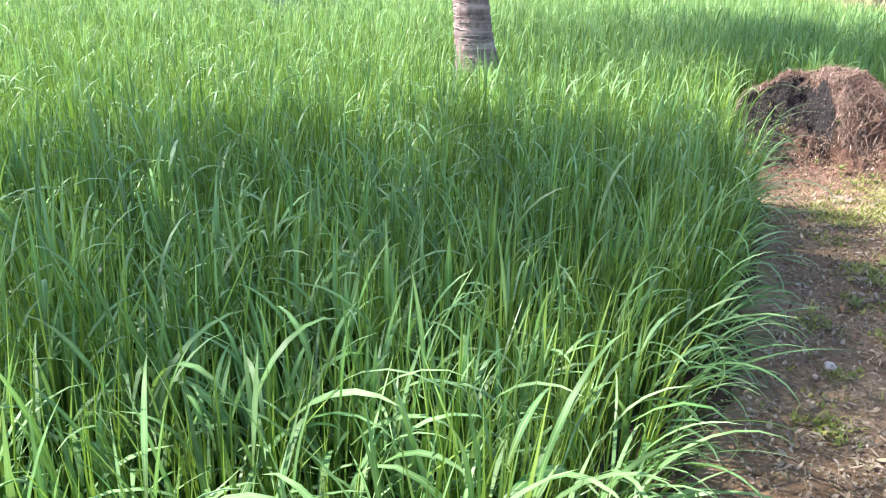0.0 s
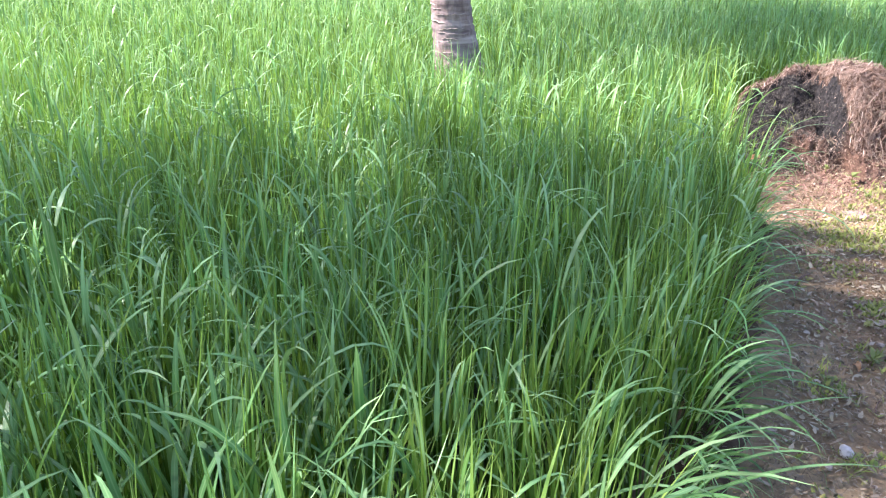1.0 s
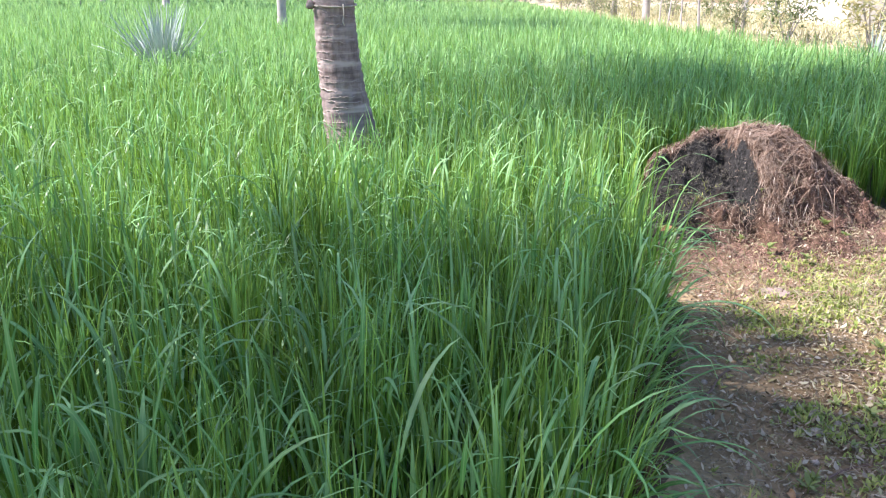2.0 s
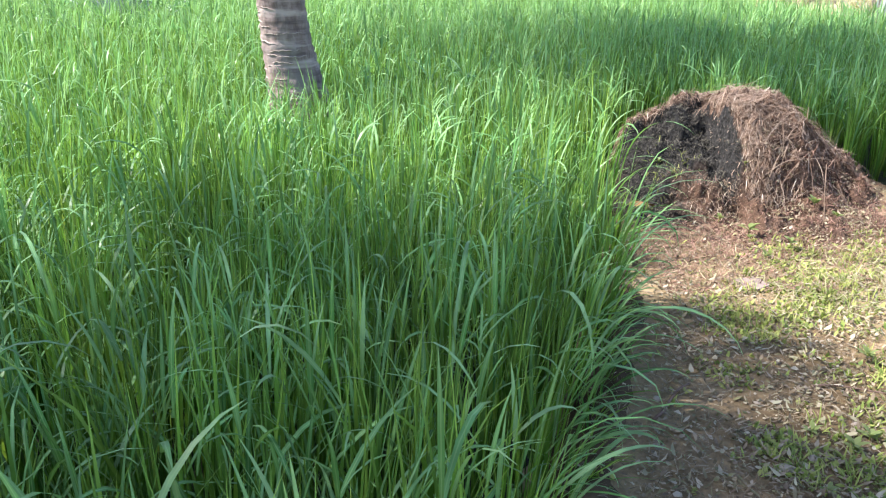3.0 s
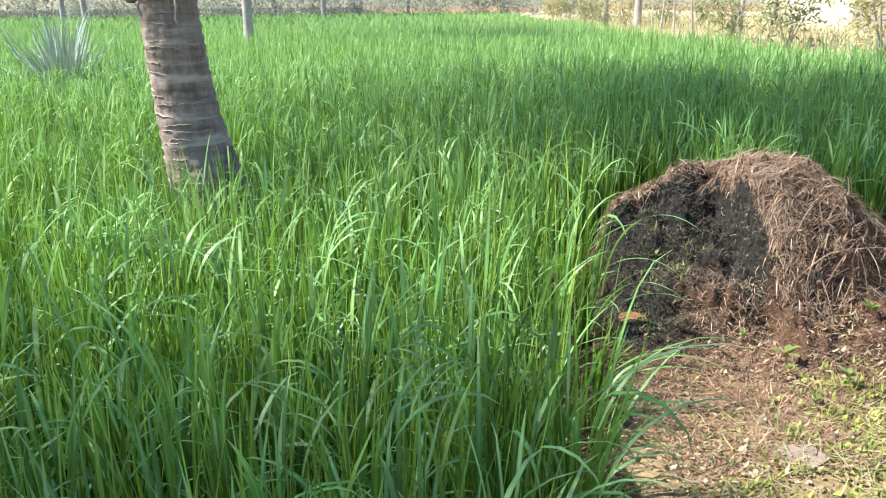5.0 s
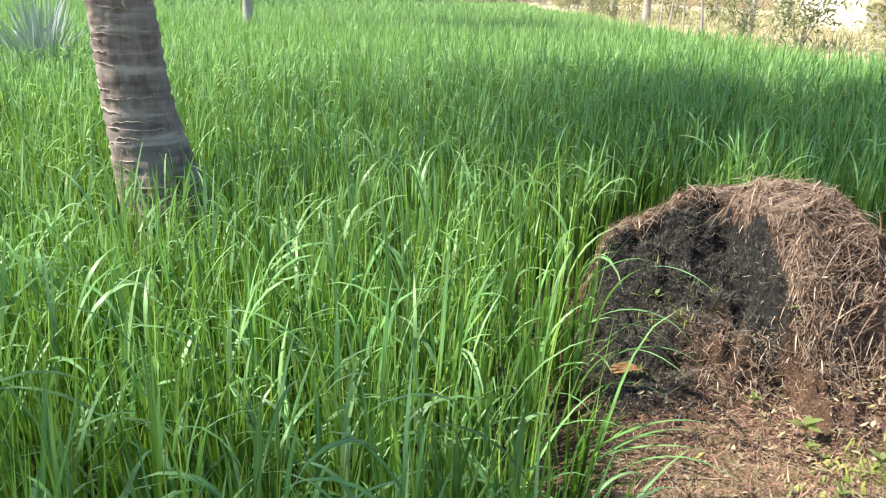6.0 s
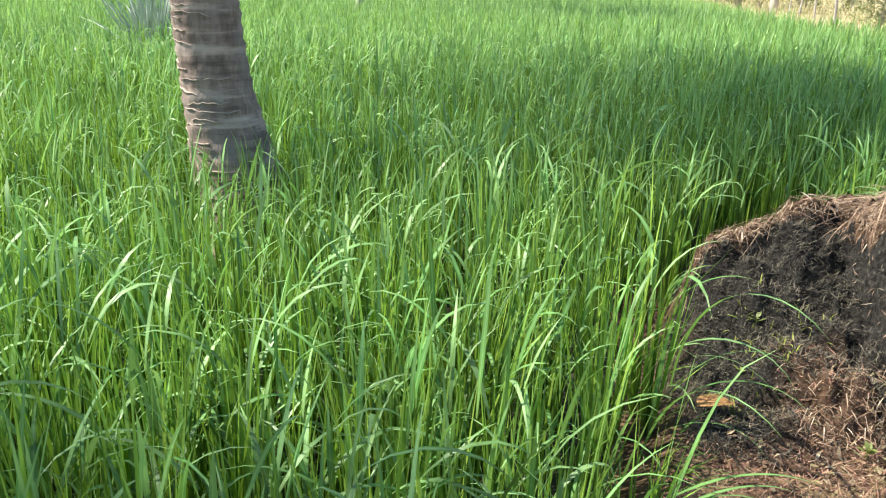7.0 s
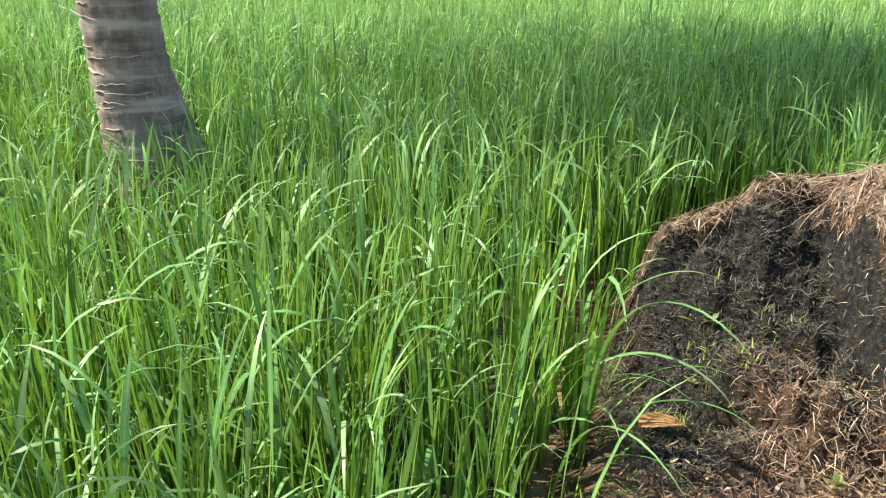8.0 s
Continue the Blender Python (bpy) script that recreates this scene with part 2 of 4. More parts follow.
def mound_material():
    m, nt, b = material("heap_of_straw_and_soil", 0.95, 0.15)
    geo = nt.nodes.new("ShaderNodeTexCoord").outputs["Object"]
    fine, mid = noise_of(nt, 42, 8, 0.7), noise_of(nt, 7, 6)
    col = ramp(nt, mid, [(0.3, (0.085, 0.05, 0.033)), (0.5, (0.18, 0.112, 0.075)), (0.7, (0.29, 0.195, 0.135))])
    col = mix(nt, 1.0, col, ramp(nt, fine, [(0.3, (0.4, 0.38, 0.36)), (0.55, (1, 1, 1)), (0.75, (1.4, 1.3, 1.2))]), "MULTIPLY")
    # charred, ashy hollow with a clean-cut side; its shade is painted in too
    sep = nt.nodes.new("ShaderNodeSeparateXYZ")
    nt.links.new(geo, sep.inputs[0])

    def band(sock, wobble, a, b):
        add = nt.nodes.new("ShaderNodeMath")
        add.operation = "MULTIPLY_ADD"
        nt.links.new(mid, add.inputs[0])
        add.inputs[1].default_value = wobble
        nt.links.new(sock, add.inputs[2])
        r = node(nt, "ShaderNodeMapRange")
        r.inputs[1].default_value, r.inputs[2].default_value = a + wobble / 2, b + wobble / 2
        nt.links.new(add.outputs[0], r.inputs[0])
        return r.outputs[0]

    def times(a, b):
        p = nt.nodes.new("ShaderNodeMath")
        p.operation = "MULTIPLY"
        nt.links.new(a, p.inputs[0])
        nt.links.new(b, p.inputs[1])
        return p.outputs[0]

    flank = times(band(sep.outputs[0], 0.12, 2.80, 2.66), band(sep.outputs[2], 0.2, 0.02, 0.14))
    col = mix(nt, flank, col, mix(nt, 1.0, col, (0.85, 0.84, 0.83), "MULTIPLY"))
    char_shade = times(times(band(sep.outputs[0], 0.02, 2.738, 2.726), band(sep.outputs[0], 0.15, 2.14, 2.26)), times(band(sep.outputs[1], 0.2, 5.20, 5.34), band(sep.outputs[1], 0.06, 5.70, 5.665)))
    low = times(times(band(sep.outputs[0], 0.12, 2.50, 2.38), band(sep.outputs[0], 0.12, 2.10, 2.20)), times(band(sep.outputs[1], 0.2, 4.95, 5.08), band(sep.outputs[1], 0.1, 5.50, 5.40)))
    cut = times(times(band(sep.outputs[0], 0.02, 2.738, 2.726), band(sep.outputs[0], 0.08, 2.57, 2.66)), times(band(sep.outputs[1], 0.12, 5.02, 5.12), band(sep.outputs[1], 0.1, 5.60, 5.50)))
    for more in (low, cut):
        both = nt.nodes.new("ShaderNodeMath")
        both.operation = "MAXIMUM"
        nt.links.new(char_shade, both.inputs[0])
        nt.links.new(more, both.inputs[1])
        char_shade = both.outputs[0]
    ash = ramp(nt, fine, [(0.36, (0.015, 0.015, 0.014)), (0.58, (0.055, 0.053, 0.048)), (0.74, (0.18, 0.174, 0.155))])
    col = mix(nt, char_shade, col, ash)
    nt.links.new(col, b.inputs["Base Color"])
    bump(nt, b, fine, 1.0, 0.045)
    return m


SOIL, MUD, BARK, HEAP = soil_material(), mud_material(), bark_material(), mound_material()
RIM_SHADE = plain_material("rim_shade_soil", (0.045, 0.031, 0.018), (0.14, 0.10, 0.06), 11, 0.9, 0.08, 0.02)
SCAR = plain_material("pale_leaf_scar", (0.28, 0.225, 0.185), (0.48, 0.41, 0.35), 30)
STONE = plain_material("pale_stone", (0.30, 0.25, 0.19), (0.47, 0.41, 0.33), 14)
WHITE_STONE = plain_material("whitish_stone", (0.50, 0.46, 0.37), (0.76, 0.72, 0.62), 30)
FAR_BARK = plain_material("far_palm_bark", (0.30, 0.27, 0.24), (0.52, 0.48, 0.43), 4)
DRY_BANK = plain_material("dry_bank", (0.34, 0.28, 0.18), (0.52, 0.45, 0.31), 1.2, 0.95, 0.1, 0.1)
WALL = plain_material("limewashed_wall", (0.76, 0.71, 0.60), (0.86, 0.83, 0.76), 2.0, 0.9, 0.2, 0.01)
ROOF = plain_material("roof_tile", (0.25, 0.11, 0.07), (0.38, 0.18, 0.11), 6.0)
ROPE = plain_material("old_rope", (0.35, 0.30, 0.22), (0.5, 0.45, 0.36), 40)
DEAD_LEAF = plain_material("fallen_leaf", (0.30, 0.15, 0.06), (0.52, 0.30, 0.12), 22, 0.6, 0.3)


# ---- building helpers ----
def mesh_object(name, verts, faces, mat, parent=None, label="", smooth=True):
    me = bpy.data.meshes.new(name)
    me.from_pydata([tuple(v) for v in verts], [], faces)
    me.materials.append(mat)
    if smooth:
        me.polygons.foreach_set("use_smooth", np.ones(len(me.polygons), bool))
    me.update()
    ob = new(name, me)
    if parent is not None:
        ob.parent = parent
    if label:
        ob["label"] = label
    return ob


def part(name, bm, mat, parent, label=""):
    me = bpy.data.meshes.new(name)
    bm.to_mesh(me)
    bm.free()
    me.materials.append(mat)
    me.polygons.foreach_set("use_smooth", np.ones(len(me.polygons), bool))
    ob = new(name, me)
    ob.parent = parent
    if label:
        ob["label"] = label
    return ob


def ribbons(base, azim, lean, curl, length, width, segs, twist=None, power=1.6, fat=0.35, start=0.45):
    """Vertices, loops and uvs of many tapering blades. Angles in radians from the upright."""
    n = len(base)
    s = np.linspace(0, 1, segs + 1)
    mid = (s[1:] + s[:-1]) / 2
    ang = lean[:, None] + curl[:, None] * mid[None, :] ** power
    step = length[:, None] / segs
    out = np.concatenate([np.zeros((n, 1)), np.cumsum(np.sin(ang) * step, 1)], 1)
    up = np.concatenate([np.zeros((n, 1)), np.cumsum(np.cos(ang) * step, 1)], 1)
    ca, sa = np.cos(azim)[:, None], np.sin(azim)[:, None]
    centre = np.stack([base[:, :1] + out * ca, base[:, 1:2] + out * sa, base[:, 2:3] + up], 2)
    w = np.where(s < fat, start + (1 - start) * s / fat, np.clip((1 - (s - fat) / (1 - fat)), 0, 1) ** 0.75)
    w = width[:, None] * w[None, :] / 2
    if twist is None:
        twist = np.zeros(n)
    tw = twist[:, None] * s[None, :]
    mean = lean[:, None] + curl[:, None] * s[None, :] ** power
    # side vector turned about the blade by the twist
    sx, sy, sz = -sa * np.cos(tw) - ca * np.cos(mean) * np.sin(tw), ca * np.cos(tw) - sa * np.cos(mean) * np.sin(tw), np.sin(mean) * np.sin(tw)
    side = np.stack([sx, sy, sz], 2)
    left, right = centre - side * w[..., None], centre + side * w[..., None]
    verts = np.empty((n, 2 * segs + 1, 3))
    verts[:, 0:2 * segs:2] = left[:, :segs]
    verts[:, 1:2 * segs:2] = right[:, :segs]
    verts[:, 2 * segs] = centre[:, segs]
    loops, starts, uv = [], [], []
    for k in range(segs - 1):
        starts.append(len(loops))
        loops += [2 * k, 2 * k + 1, 2 * k + 3, 2 * k + 2]
        uv += [(0, s[k]), (1, s[k]), (1, s[k + 1]), (0, s[k + 1])]
    starts.append(len(loops))
    loops += [2 * segs - 2, 2 * segs - 1, 2 * segs]
    uv += [(0, s[segs - 1]), (1, s[segs - 1]), (0.5, 1.0)]
    loops, starts = np.array(loops), np.array(starts)
    nv = 2 * segs + 1
    all_loops = (loops[None, :] + nv * np.arange(n)[:, None]).ravel()
    all_starts = (starts[None, :] + len(loops) * np.arange(n)[:, None]).ravel()
    return verts.reshape(-1, 3), all_loops, all_starts, np.tile(np.array(uv), (n, 1))


def ribbon_mesh(name, groups, *mats):
    """One mesh out of several groups of blades; a second material serves the groups that carry a fifth item, 1."""
    v = np.concatenate([g[0] for g in groups])
    vo = np.cumsum([0] + [len(g[0]) for g in groups])
    lo = np.cumsum([0] + [len(g[1]) for g in groups])
    loops = np.concatenate([g[1] + o for g, o in zip(groups, vo)])
    starts = np.concatenate([g[2] + o for g, o in zip(groups, lo)])
    uv = np.concatenate([g[3] for g in groups])
    me = bpy.data.meshes.new(name)
    me.vertices.add(len(v))
    me.vertices.foreach_set("co", v.astype(np.float32).ravel())
    me.loops.add(len(loops))
    me.loops.foreach_set("vertex_index", loops.astype(np.int32))
    me.polygons.add(len(starts))
    me.polygons.foreach_set("loop_start", starts.astype(np.int32))
    layer = me.uv_layers.new(name="UVMap")
    layer.data.foreach_set("uv", uv.astype(np.float32).ravel())
    for mat in mats:
        me.materials.append(mat)
    if len(mats) > 1:
        me.polygons.foreach_set("material_index", np.concatenate([np.full(len(g[2]), g[4] if len(g) > 4 else 0, np.int32) for g in groups]))
    me.update(calc_edges=True)
    me.polygons.foreach_set("use_smooth", np.ones(len(starts), bool))
    return new(name, me)


def tube(points, radii, sides=10):
    """Vertices and faces of a round, tapering stem along points, closed at both ends."""
    pts = [Vector(p) for p in points]
    verts, faces = [], []
    for i, p in enumerate(pts):
        d = (pts[min(i + 1, len(pts) - 1)] - pts[max(i - 1, 0)]).normalized()
        a = d.orthogonal().normalized() if abs(d.z) < 0.9 else Vector((1, 0, 0)).cross(d).normalized()
        b = d.cross(a)
        for k in range(sides):
            th = 2 * math.pi * k / sides
            verts.append(p + (a * math.cos(th) + b * math.sin(th)) * radii[i])
    for i in range(len(pts) - 1):
        for k in range(sides):
            j = (k + 1) % sides
            faces.append((i * sides + k, i * sides + j, (i + 1) * sides + j, (i + 1) * sides + k))
    faces.append(tuple(range(sides))[::-1])
    faces.append(tuple((len(pts) - 1) * sides + k for k in range(sides)))
    return verts, faces


# ---- lie of the land ----
FIELD_Z = -0.07
BANK_X = [-3.0, -1.2, -0.3, 0.63, 1.01, 1.57, 1.80, 2.05, 2.17, 2.42, 2.85, 3.3, 3.8, 4.6, 6.0, 9.0]
BANK_Y = [-5.0, -2.0, 0.0, 1.69, 2.38, 3.58, 4.15, 5.0, 5.6, 6.25, 6.5, 6.3, 5.75, 5.35, 4.9, 4.4]


def bank_gap(x, y):
    """Metres into the field from the edge of the path (minus: on the path), roughly."""
    yb = np.interp(x, BANK_X, BANK_Y)
    slope = np.interp(x + 0.15, BANK_X, BANK_Y) - np.interp(x - 0.15, BANK_X, BANK_Y)
    return (y - yb) / np.sqrt(1 + (slope / 0.3) ** 2)


def right_side(y):
    return 8.2 + 0.12 * (y - 12)


def smooth(a, b, v):
    t = np.clip((v - a) / (b - a), 0, 1)
    return t * t * (3 - 2 * t)


def heap_height(x, y):
    """The straw and soil heap: a dome with a low skirt, and a hollow dug into its flank under a ragged rim."""
    r2 = ((x - 2.90) / np.where(x < 2.90, 0.72, 1.05)) ** 2 + ((y - 5.62) / np.where(y < 5.62, 0.62, 0.66)) ** 2
    h = 0.56 * np.clip(1 - r2, 0, 1) ** np.where(x > 2.9, 0.8 + 1.0 * np.clip((x - 2.9) / 0.45, 0, 1), 0.8)
    h = h + 0.15 * np.exp(-(((x - 2.85) / 0.62) ** 2 + ((y - 5.05) / 0.34) ** 2)) - 0.012
    top = (0.42 * smooth(2.18, 2.35, x) + 0.12 * smooth(2.35, 2.68, x)) * np.exp(-(((y - 5.70) / 0.10) ** 4)) * smooth(2.95, 2.75, x)
    h = np.maximum(h, top)
    inside = smooth(2.20, 2.33, x) * smooth(2.725, 2.70, x) * smooth(5.67, 5.62, y)
    ledge = smooth(2.30, 2.46, x)
    floor_z = 0.03 + 0.10 * smooth(4.85, 5.45, y) + ledge * 0.10 * smooth(5.0, 5.13, y) + 0.27 * smooth(5.28, 5.66, y)
    return np.maximum(h * (1 - inside) + np.minimum(h, floor_z) * inside, 0)


def ground_height(x, y):
    g = bank_gap(x, y)
    z = FIELD_Z * smooth(-0.03, 0.08, g)
    return z


def rough_at(x, y, scale, seed=0.0):
    return np.array([noise.fractal(Vector((a * scale + seed, b * scale, seed)), 0.9, 2.1, 5) for a, b in zip(np.ravel(x), np.ravel(y))]).reshape(np.shape(x))


def sheet(name, xs, ys, zs, mat):
    nx, ny = len(xs), len(ys)
    X, Y = np.meshgrid(xs, ys)
    v = np.stack([X.ravel(), Y.ravel(), zs.ravel()], 1)
    i = np.arange((ny - 1) * (nx - 1))
    a = (i // (nx - 1)) * nx + i % (nx - 1)
    f = np.stack([a, a + 1, a + nx + 1, a + nx], 1)
    return mesh_object(name, v, f.tolist(), mat)


# ground: one sheet to the horizon, fine under the walk
xs = np.concatenate([[-1500, -500, -200, -90, -50, -30, -18, -10, -6], np.arange(-3.5, 4.6, 0.045), [5.5, 7, 9, 12, 16, 22, 30, 50, 90, 200, 500, 1500]])
ys = np.concatenate([[-1500, -400, -100, -30, -10, -5], np.arange(-2.0, 7.6, 0.045), [8, 9, 11, 14, 18, 24, 32, 45, 60, 90, 150, 400, 1500]])
X, Y = np.meshgrid(xs, ys)
Z = ground_height(X, Y)
near = (np.abs(X) < 5) & (Y > -3) & (Y < 8)
Z[near] += 0.012 * rough_at(X[near], Y[near], 2.2) + 0.006 * rough_at(X[near], Y[near], 11, 3.0)
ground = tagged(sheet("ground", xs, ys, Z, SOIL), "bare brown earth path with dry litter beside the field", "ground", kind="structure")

# wet soil of the field, a hand lower than the path
fx = np.concatenate([[-1400, -120, -60, -30, -15, -8], np.arange(-4, 8.2, 0.12)])
fy = np.concatenate([np.arange(-2, 8, 0.12), [9, 11, 14, 20, 30, 45, 70, 110, 1400]])
X, Y = np.meshgrid(fx, fy)
Z = np.where(bank_gap(X, Y) > 0.1, FIELD_Z + 0.02, FIELD_Z - 0.12) + 0.012 * rough_at(X, Y, 3.0, 5.0)
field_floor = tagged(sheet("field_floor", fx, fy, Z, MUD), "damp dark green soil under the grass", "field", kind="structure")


# soil margin where the path drops to the field, coloured dark as the grass's shade
ex = np.linspace(-0.6, 2.17, 170)
ey = np.interp(ex, BANK_X, BANK_Y)
side = np.stack([np.gradient(ey), -np.gradient(ex)], 1)
side /= np.linalg.norm(side, axis=1)[:, None]
verts, faces = [], []
for i in range(len(ex)):
    out = 0.10 + 0.09 * noise.noise(Vector((ey[i] * 3.1, 2.0, 0))) + 0.05 * noise.noise(Vector((ey[i] * 13, 5.0, 0)))
    for k, w in enumerate((out, out * 0.6, out * 0.25, -0.02, -0.10)):
        x, y = ex[i] + side[i, 0] * w, ey[i] + side[i, 1] * w
        bumpy = 0.012 * noise.fractal(Vector((x * 9, y * 9, 1.0)), 0.9, 2.1, 4)
        verts.append((x, y, float(ground_height(x, y)) + (-0.012 if k == 0 else 0.012 + bumpy)))
for i in range(len(ex) - 1):
    for k in range(4):
        a = i * 5 + k
        faces.append((a, a + 5, a + 6, a + 1))
tagged(mesh_object("field_margin", verts, faces, RIM_SHADE), "dark soil strip along the rim of the field, coloured as grass shade", "ground", kind="structure")


# ---- field grass ----
rng = np.random.default_rng(7)


def hills(x0, x1, y0, y1, step):
    gx, gy = np.meshgrid(np.arange(x0, x1, step), np.arange(y0, y1, step))
    p = np.stack([gx.ravel(), gy.ravel()], 1)
    p += rng.uniform(-0.45, 0.45, p.shape) * step
    keep = (bank_gap(p[:, 0], p[:, 1]) > 0.03) & (p[:, 0] < right_side(p[:, 1]))
    # thin growth on the trodden rim before the heap
    keep &= (bank_gap(p[:, 0], p[:, 1]) > 0.16) | (p[:, 1] < 4.2) | (p[:, 1] > 6.0) | (rng.uniform(0, 1, len(p)) < 0.5)
    # the stretch of the field beside the walk
    keep &= (p[:, 0] > -2.3 - 0.7 * p[:, 1]) & (p[:, 0] < 3.5 + 0.8 * p[:, 1])
    keep &= (p[:, 0] - 0.3) ** 2 + (p[:, 1] - 6.66) ** 2 > 0.2 ** 2
    keep &= (p[:, 0] + 2.1) ** 2 + (p[:, 1] - 11.9) ** 2 > 0.5 ** 2
    return p[keep]


def around(p, count, spread=0.03):
    """Feet of count leaves round each plant, with their bearing and how far out they stand."""
    feet = np.repeat(p, count, 0)
    m = len(feet)
    az = rng.uniform(0, 2 * np.pi, m)
    rad = rng.uniform(0, 1, m) ** 0.7
    return feet + spread * rad[:, None] * np.stack([np.cos(az), np.sin(az)], 1), az, rad


def edge_share(feet):
    """1 on the rim of the field, 0 a hand's length inside it."""
    return np.clip(1 - bank_gap(feet[:, 0], feet[:, 1]) / 0.22, 0, 1) * (feet[:, 1] < 8) * np.interp(feet[:, 1], [3.4, 4.4], [1.0, 0.35])


def thin(feet):
    """Grass is shorter round the foot of the palm."""
    d = np.hypot(feet[:, 0] - 0.45, (feet[:, 1] - 6.3) * 0.8)
    return 0.80 + 0.20 * smooth(0.25, 0.7, d)


def vigour_of(p):
    """Plants differ in height, singly and in drifts a stride across."""
    drift = np.sin(2.3 * p[:, 0] + 1.1 * np.sin(1.7 * p[:, 1])) * np.sin(2.9 * p[:, 1] + 0.7 * p[:, 0])
    return (1 + 0.05 * drift) * np.clip(1 + 0.13 * np.sin(p[:, 0] * 151.7 + p[:, 1] * 87.3) + 0.08 * np.sin(p[:, 0] * 41.3 - p[:, 1] * 63.1), 0.8, 1.2)


def tillers(p, count, segs, tall, wide, spread=0.03):
    """Stiff, nearly upright narrow leaves and shoots."""
    feet, az, rad = around(p, count, spread)
    m = len(feet)
    edge = edge_share(feet)
    az = np.where(rng.uniform(0, 1, m) < 0.6 * edge, -0.5 + rng.normal(0, 0.7, m), az)
    lean = np.abs(rng.normal(0, 0.045, m)) + 0.13 * rad * rng.uniform(0.1, 1.0, m) + 0.16 * edge * rng.uniform(0, 1, m)
    droop = rng.uniform(0, 1, m) < 0.22
    curl = np.abs(rng.normal(0, 0.11, m)) + droop * rng.uniform(0.2, 0.9, m)
    length = tall * np.repeat(vigour_of(p), count) * (0.42 + 0.66 * rng.uniform(0, 1, m) ** 0.8) * thin(feet)
    base = np.concatenate([feet, np.full((m, 1), FIELD_Z)], 1)
    return ribbons(base, az, lean, curl, length, wide * rng.uniform(0.5, 1.25, m), segs, rng.normal(0, 0.9, m), 2.6, 0.4)


def flags(p, count, segs, tall, long, wide, spread=0.035, low=0.25, index=1, upright=0.4):
    """Leaf blades that leave their stem part way up and bend over; on the rim they hang out over the path."""
    feet, az, rad = around(p, count, spread)
    m = len(feet)
    edge = edge_share(feet)
    out = rng.uniform(0, 1, m) < 0.8 * edge
    az = np.where(out, -0.45 + rng.normal(0, 1.0, m), az)
    h = tall * np.repeat(vigour_of(p), count) * thin(feet) * rng.uniform(low, 0.86, m)
    stiff = rng.uniform(0, 1, m) < upright
    lean = np.where(stiff, rng.uniform(0.03, 0.3, m), rng.uniform(0.2, 0.75, m))
    curl = np.where(stiff, rng.uniform(0.0, 0.55, m), rng.uniform(0.9, 2.2, m))
    length = long * rng.uniform(0.55, 1.25, m) * (1 + 0.32 * out)
    lean, curl = lean + out * rng.uniform(0, 0.4, m), curl + out * rng.uniform(0.4, 1.3, m)
    stand = feet + 0.06 * h[:, None] * np.stack([np.cos(az), np.sin(az)], 1)
    base = np.concatenate([stand, (FIELD_Z + h)[:, None]], 1)
    power = 1.5
    return (*ribbons(base, az, lean, curl, length, wide * rng.uniform(0.6, 1.25, m), segs, rng.normal(0, 0.5, m), power, 0.4), index)


def bent(p, count, segs, tall, wide):
    """Long leaves from the foot, kinked over near the tip."""
    feet, az, rad = around(p, count)
    m = len(feet)
    base = np.concatenate([feet, np.full((m, 1), FIELD_Z)], 1)
    return (*ribbons(base, az, rng.uniform(0.06, 0.3, m), rng.uniform(0.9, 2.4, m), tall * rng.uniform(0.75, 1.15, m) * thin(feet), wide * rng.uniform(0.7, 1.25, m), segs, rng.normal(0, 0.35, m), 6.0, 0.45), 1)


def broad(p, count, segs, tall, wide):
    """Wide new leaves that stand between the others."""
    feet, az, rad = around(p, count)
    m = len(feet)
    slim = (bank_gap(feet[:, 0], feet[:, 1]) < 0.25) & (feet[:, 1] > 3.5)
    base = np.concatenate([feet, np.full((m, 1), FIELD_Z)], 1)
    return ribbons(base, az, rng.uniform(0.03, 0.25, m), rng.uniform(0.1, 0.9, m), tall * rng.uniform(0.6, 1.1, m) * thin(feet), wide * rng.uniform(0.6, 1.2, m) * (1 - 0.5 * slim), segs, rng.normal(0, 0.7, m), fat=0.45)


def hazed(p, count, segs, tall, wide):
    """Grass of the plots farther off, its tone paled for haze."""
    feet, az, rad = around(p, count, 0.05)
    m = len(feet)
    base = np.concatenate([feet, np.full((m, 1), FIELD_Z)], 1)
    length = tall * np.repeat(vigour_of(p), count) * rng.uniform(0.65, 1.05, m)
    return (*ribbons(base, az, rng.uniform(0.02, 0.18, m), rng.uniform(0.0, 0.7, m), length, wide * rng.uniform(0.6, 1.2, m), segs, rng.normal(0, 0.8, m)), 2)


def rim_leaves():
    """Broad leaves that hang over the path along the rim of the field."""
    u = np.concatenate([np.arange(-0.6, 1.1, 0.007), np.arange(1.1, 1.75, 0.009), np.arange(1.75, 2.3, 0.075)])
    x = u + rng.normal(0, 0.03, len(u))
    feet = np.stack([x, np.interp(x, BANK_X, BANK_Y) + np.abs(rng.normal(0.03, 0.05, len(u)))], 1)
    m = len(feet)
    base = np.concatenate([feet, FIELD_Z + rng.uniform(0.02, 0.34, (m, 1))], 1)
    return (*ribbons(base, -0.45 + rng.normal(0, 0.85, m), rng.uniform(0.15, 0.95, m), rng.uniform(1.1, 2.7, m), rng.uniform(0.18, 0.48, m),
                     (0.006 + 0.013 * rng.uniform(0, 1, m) ** 1.5) * np.interp(x, [1.45, 1.7], [1.0, 0.55]), 10, rng.normal(0, 0.7, m), 1.8), 1)


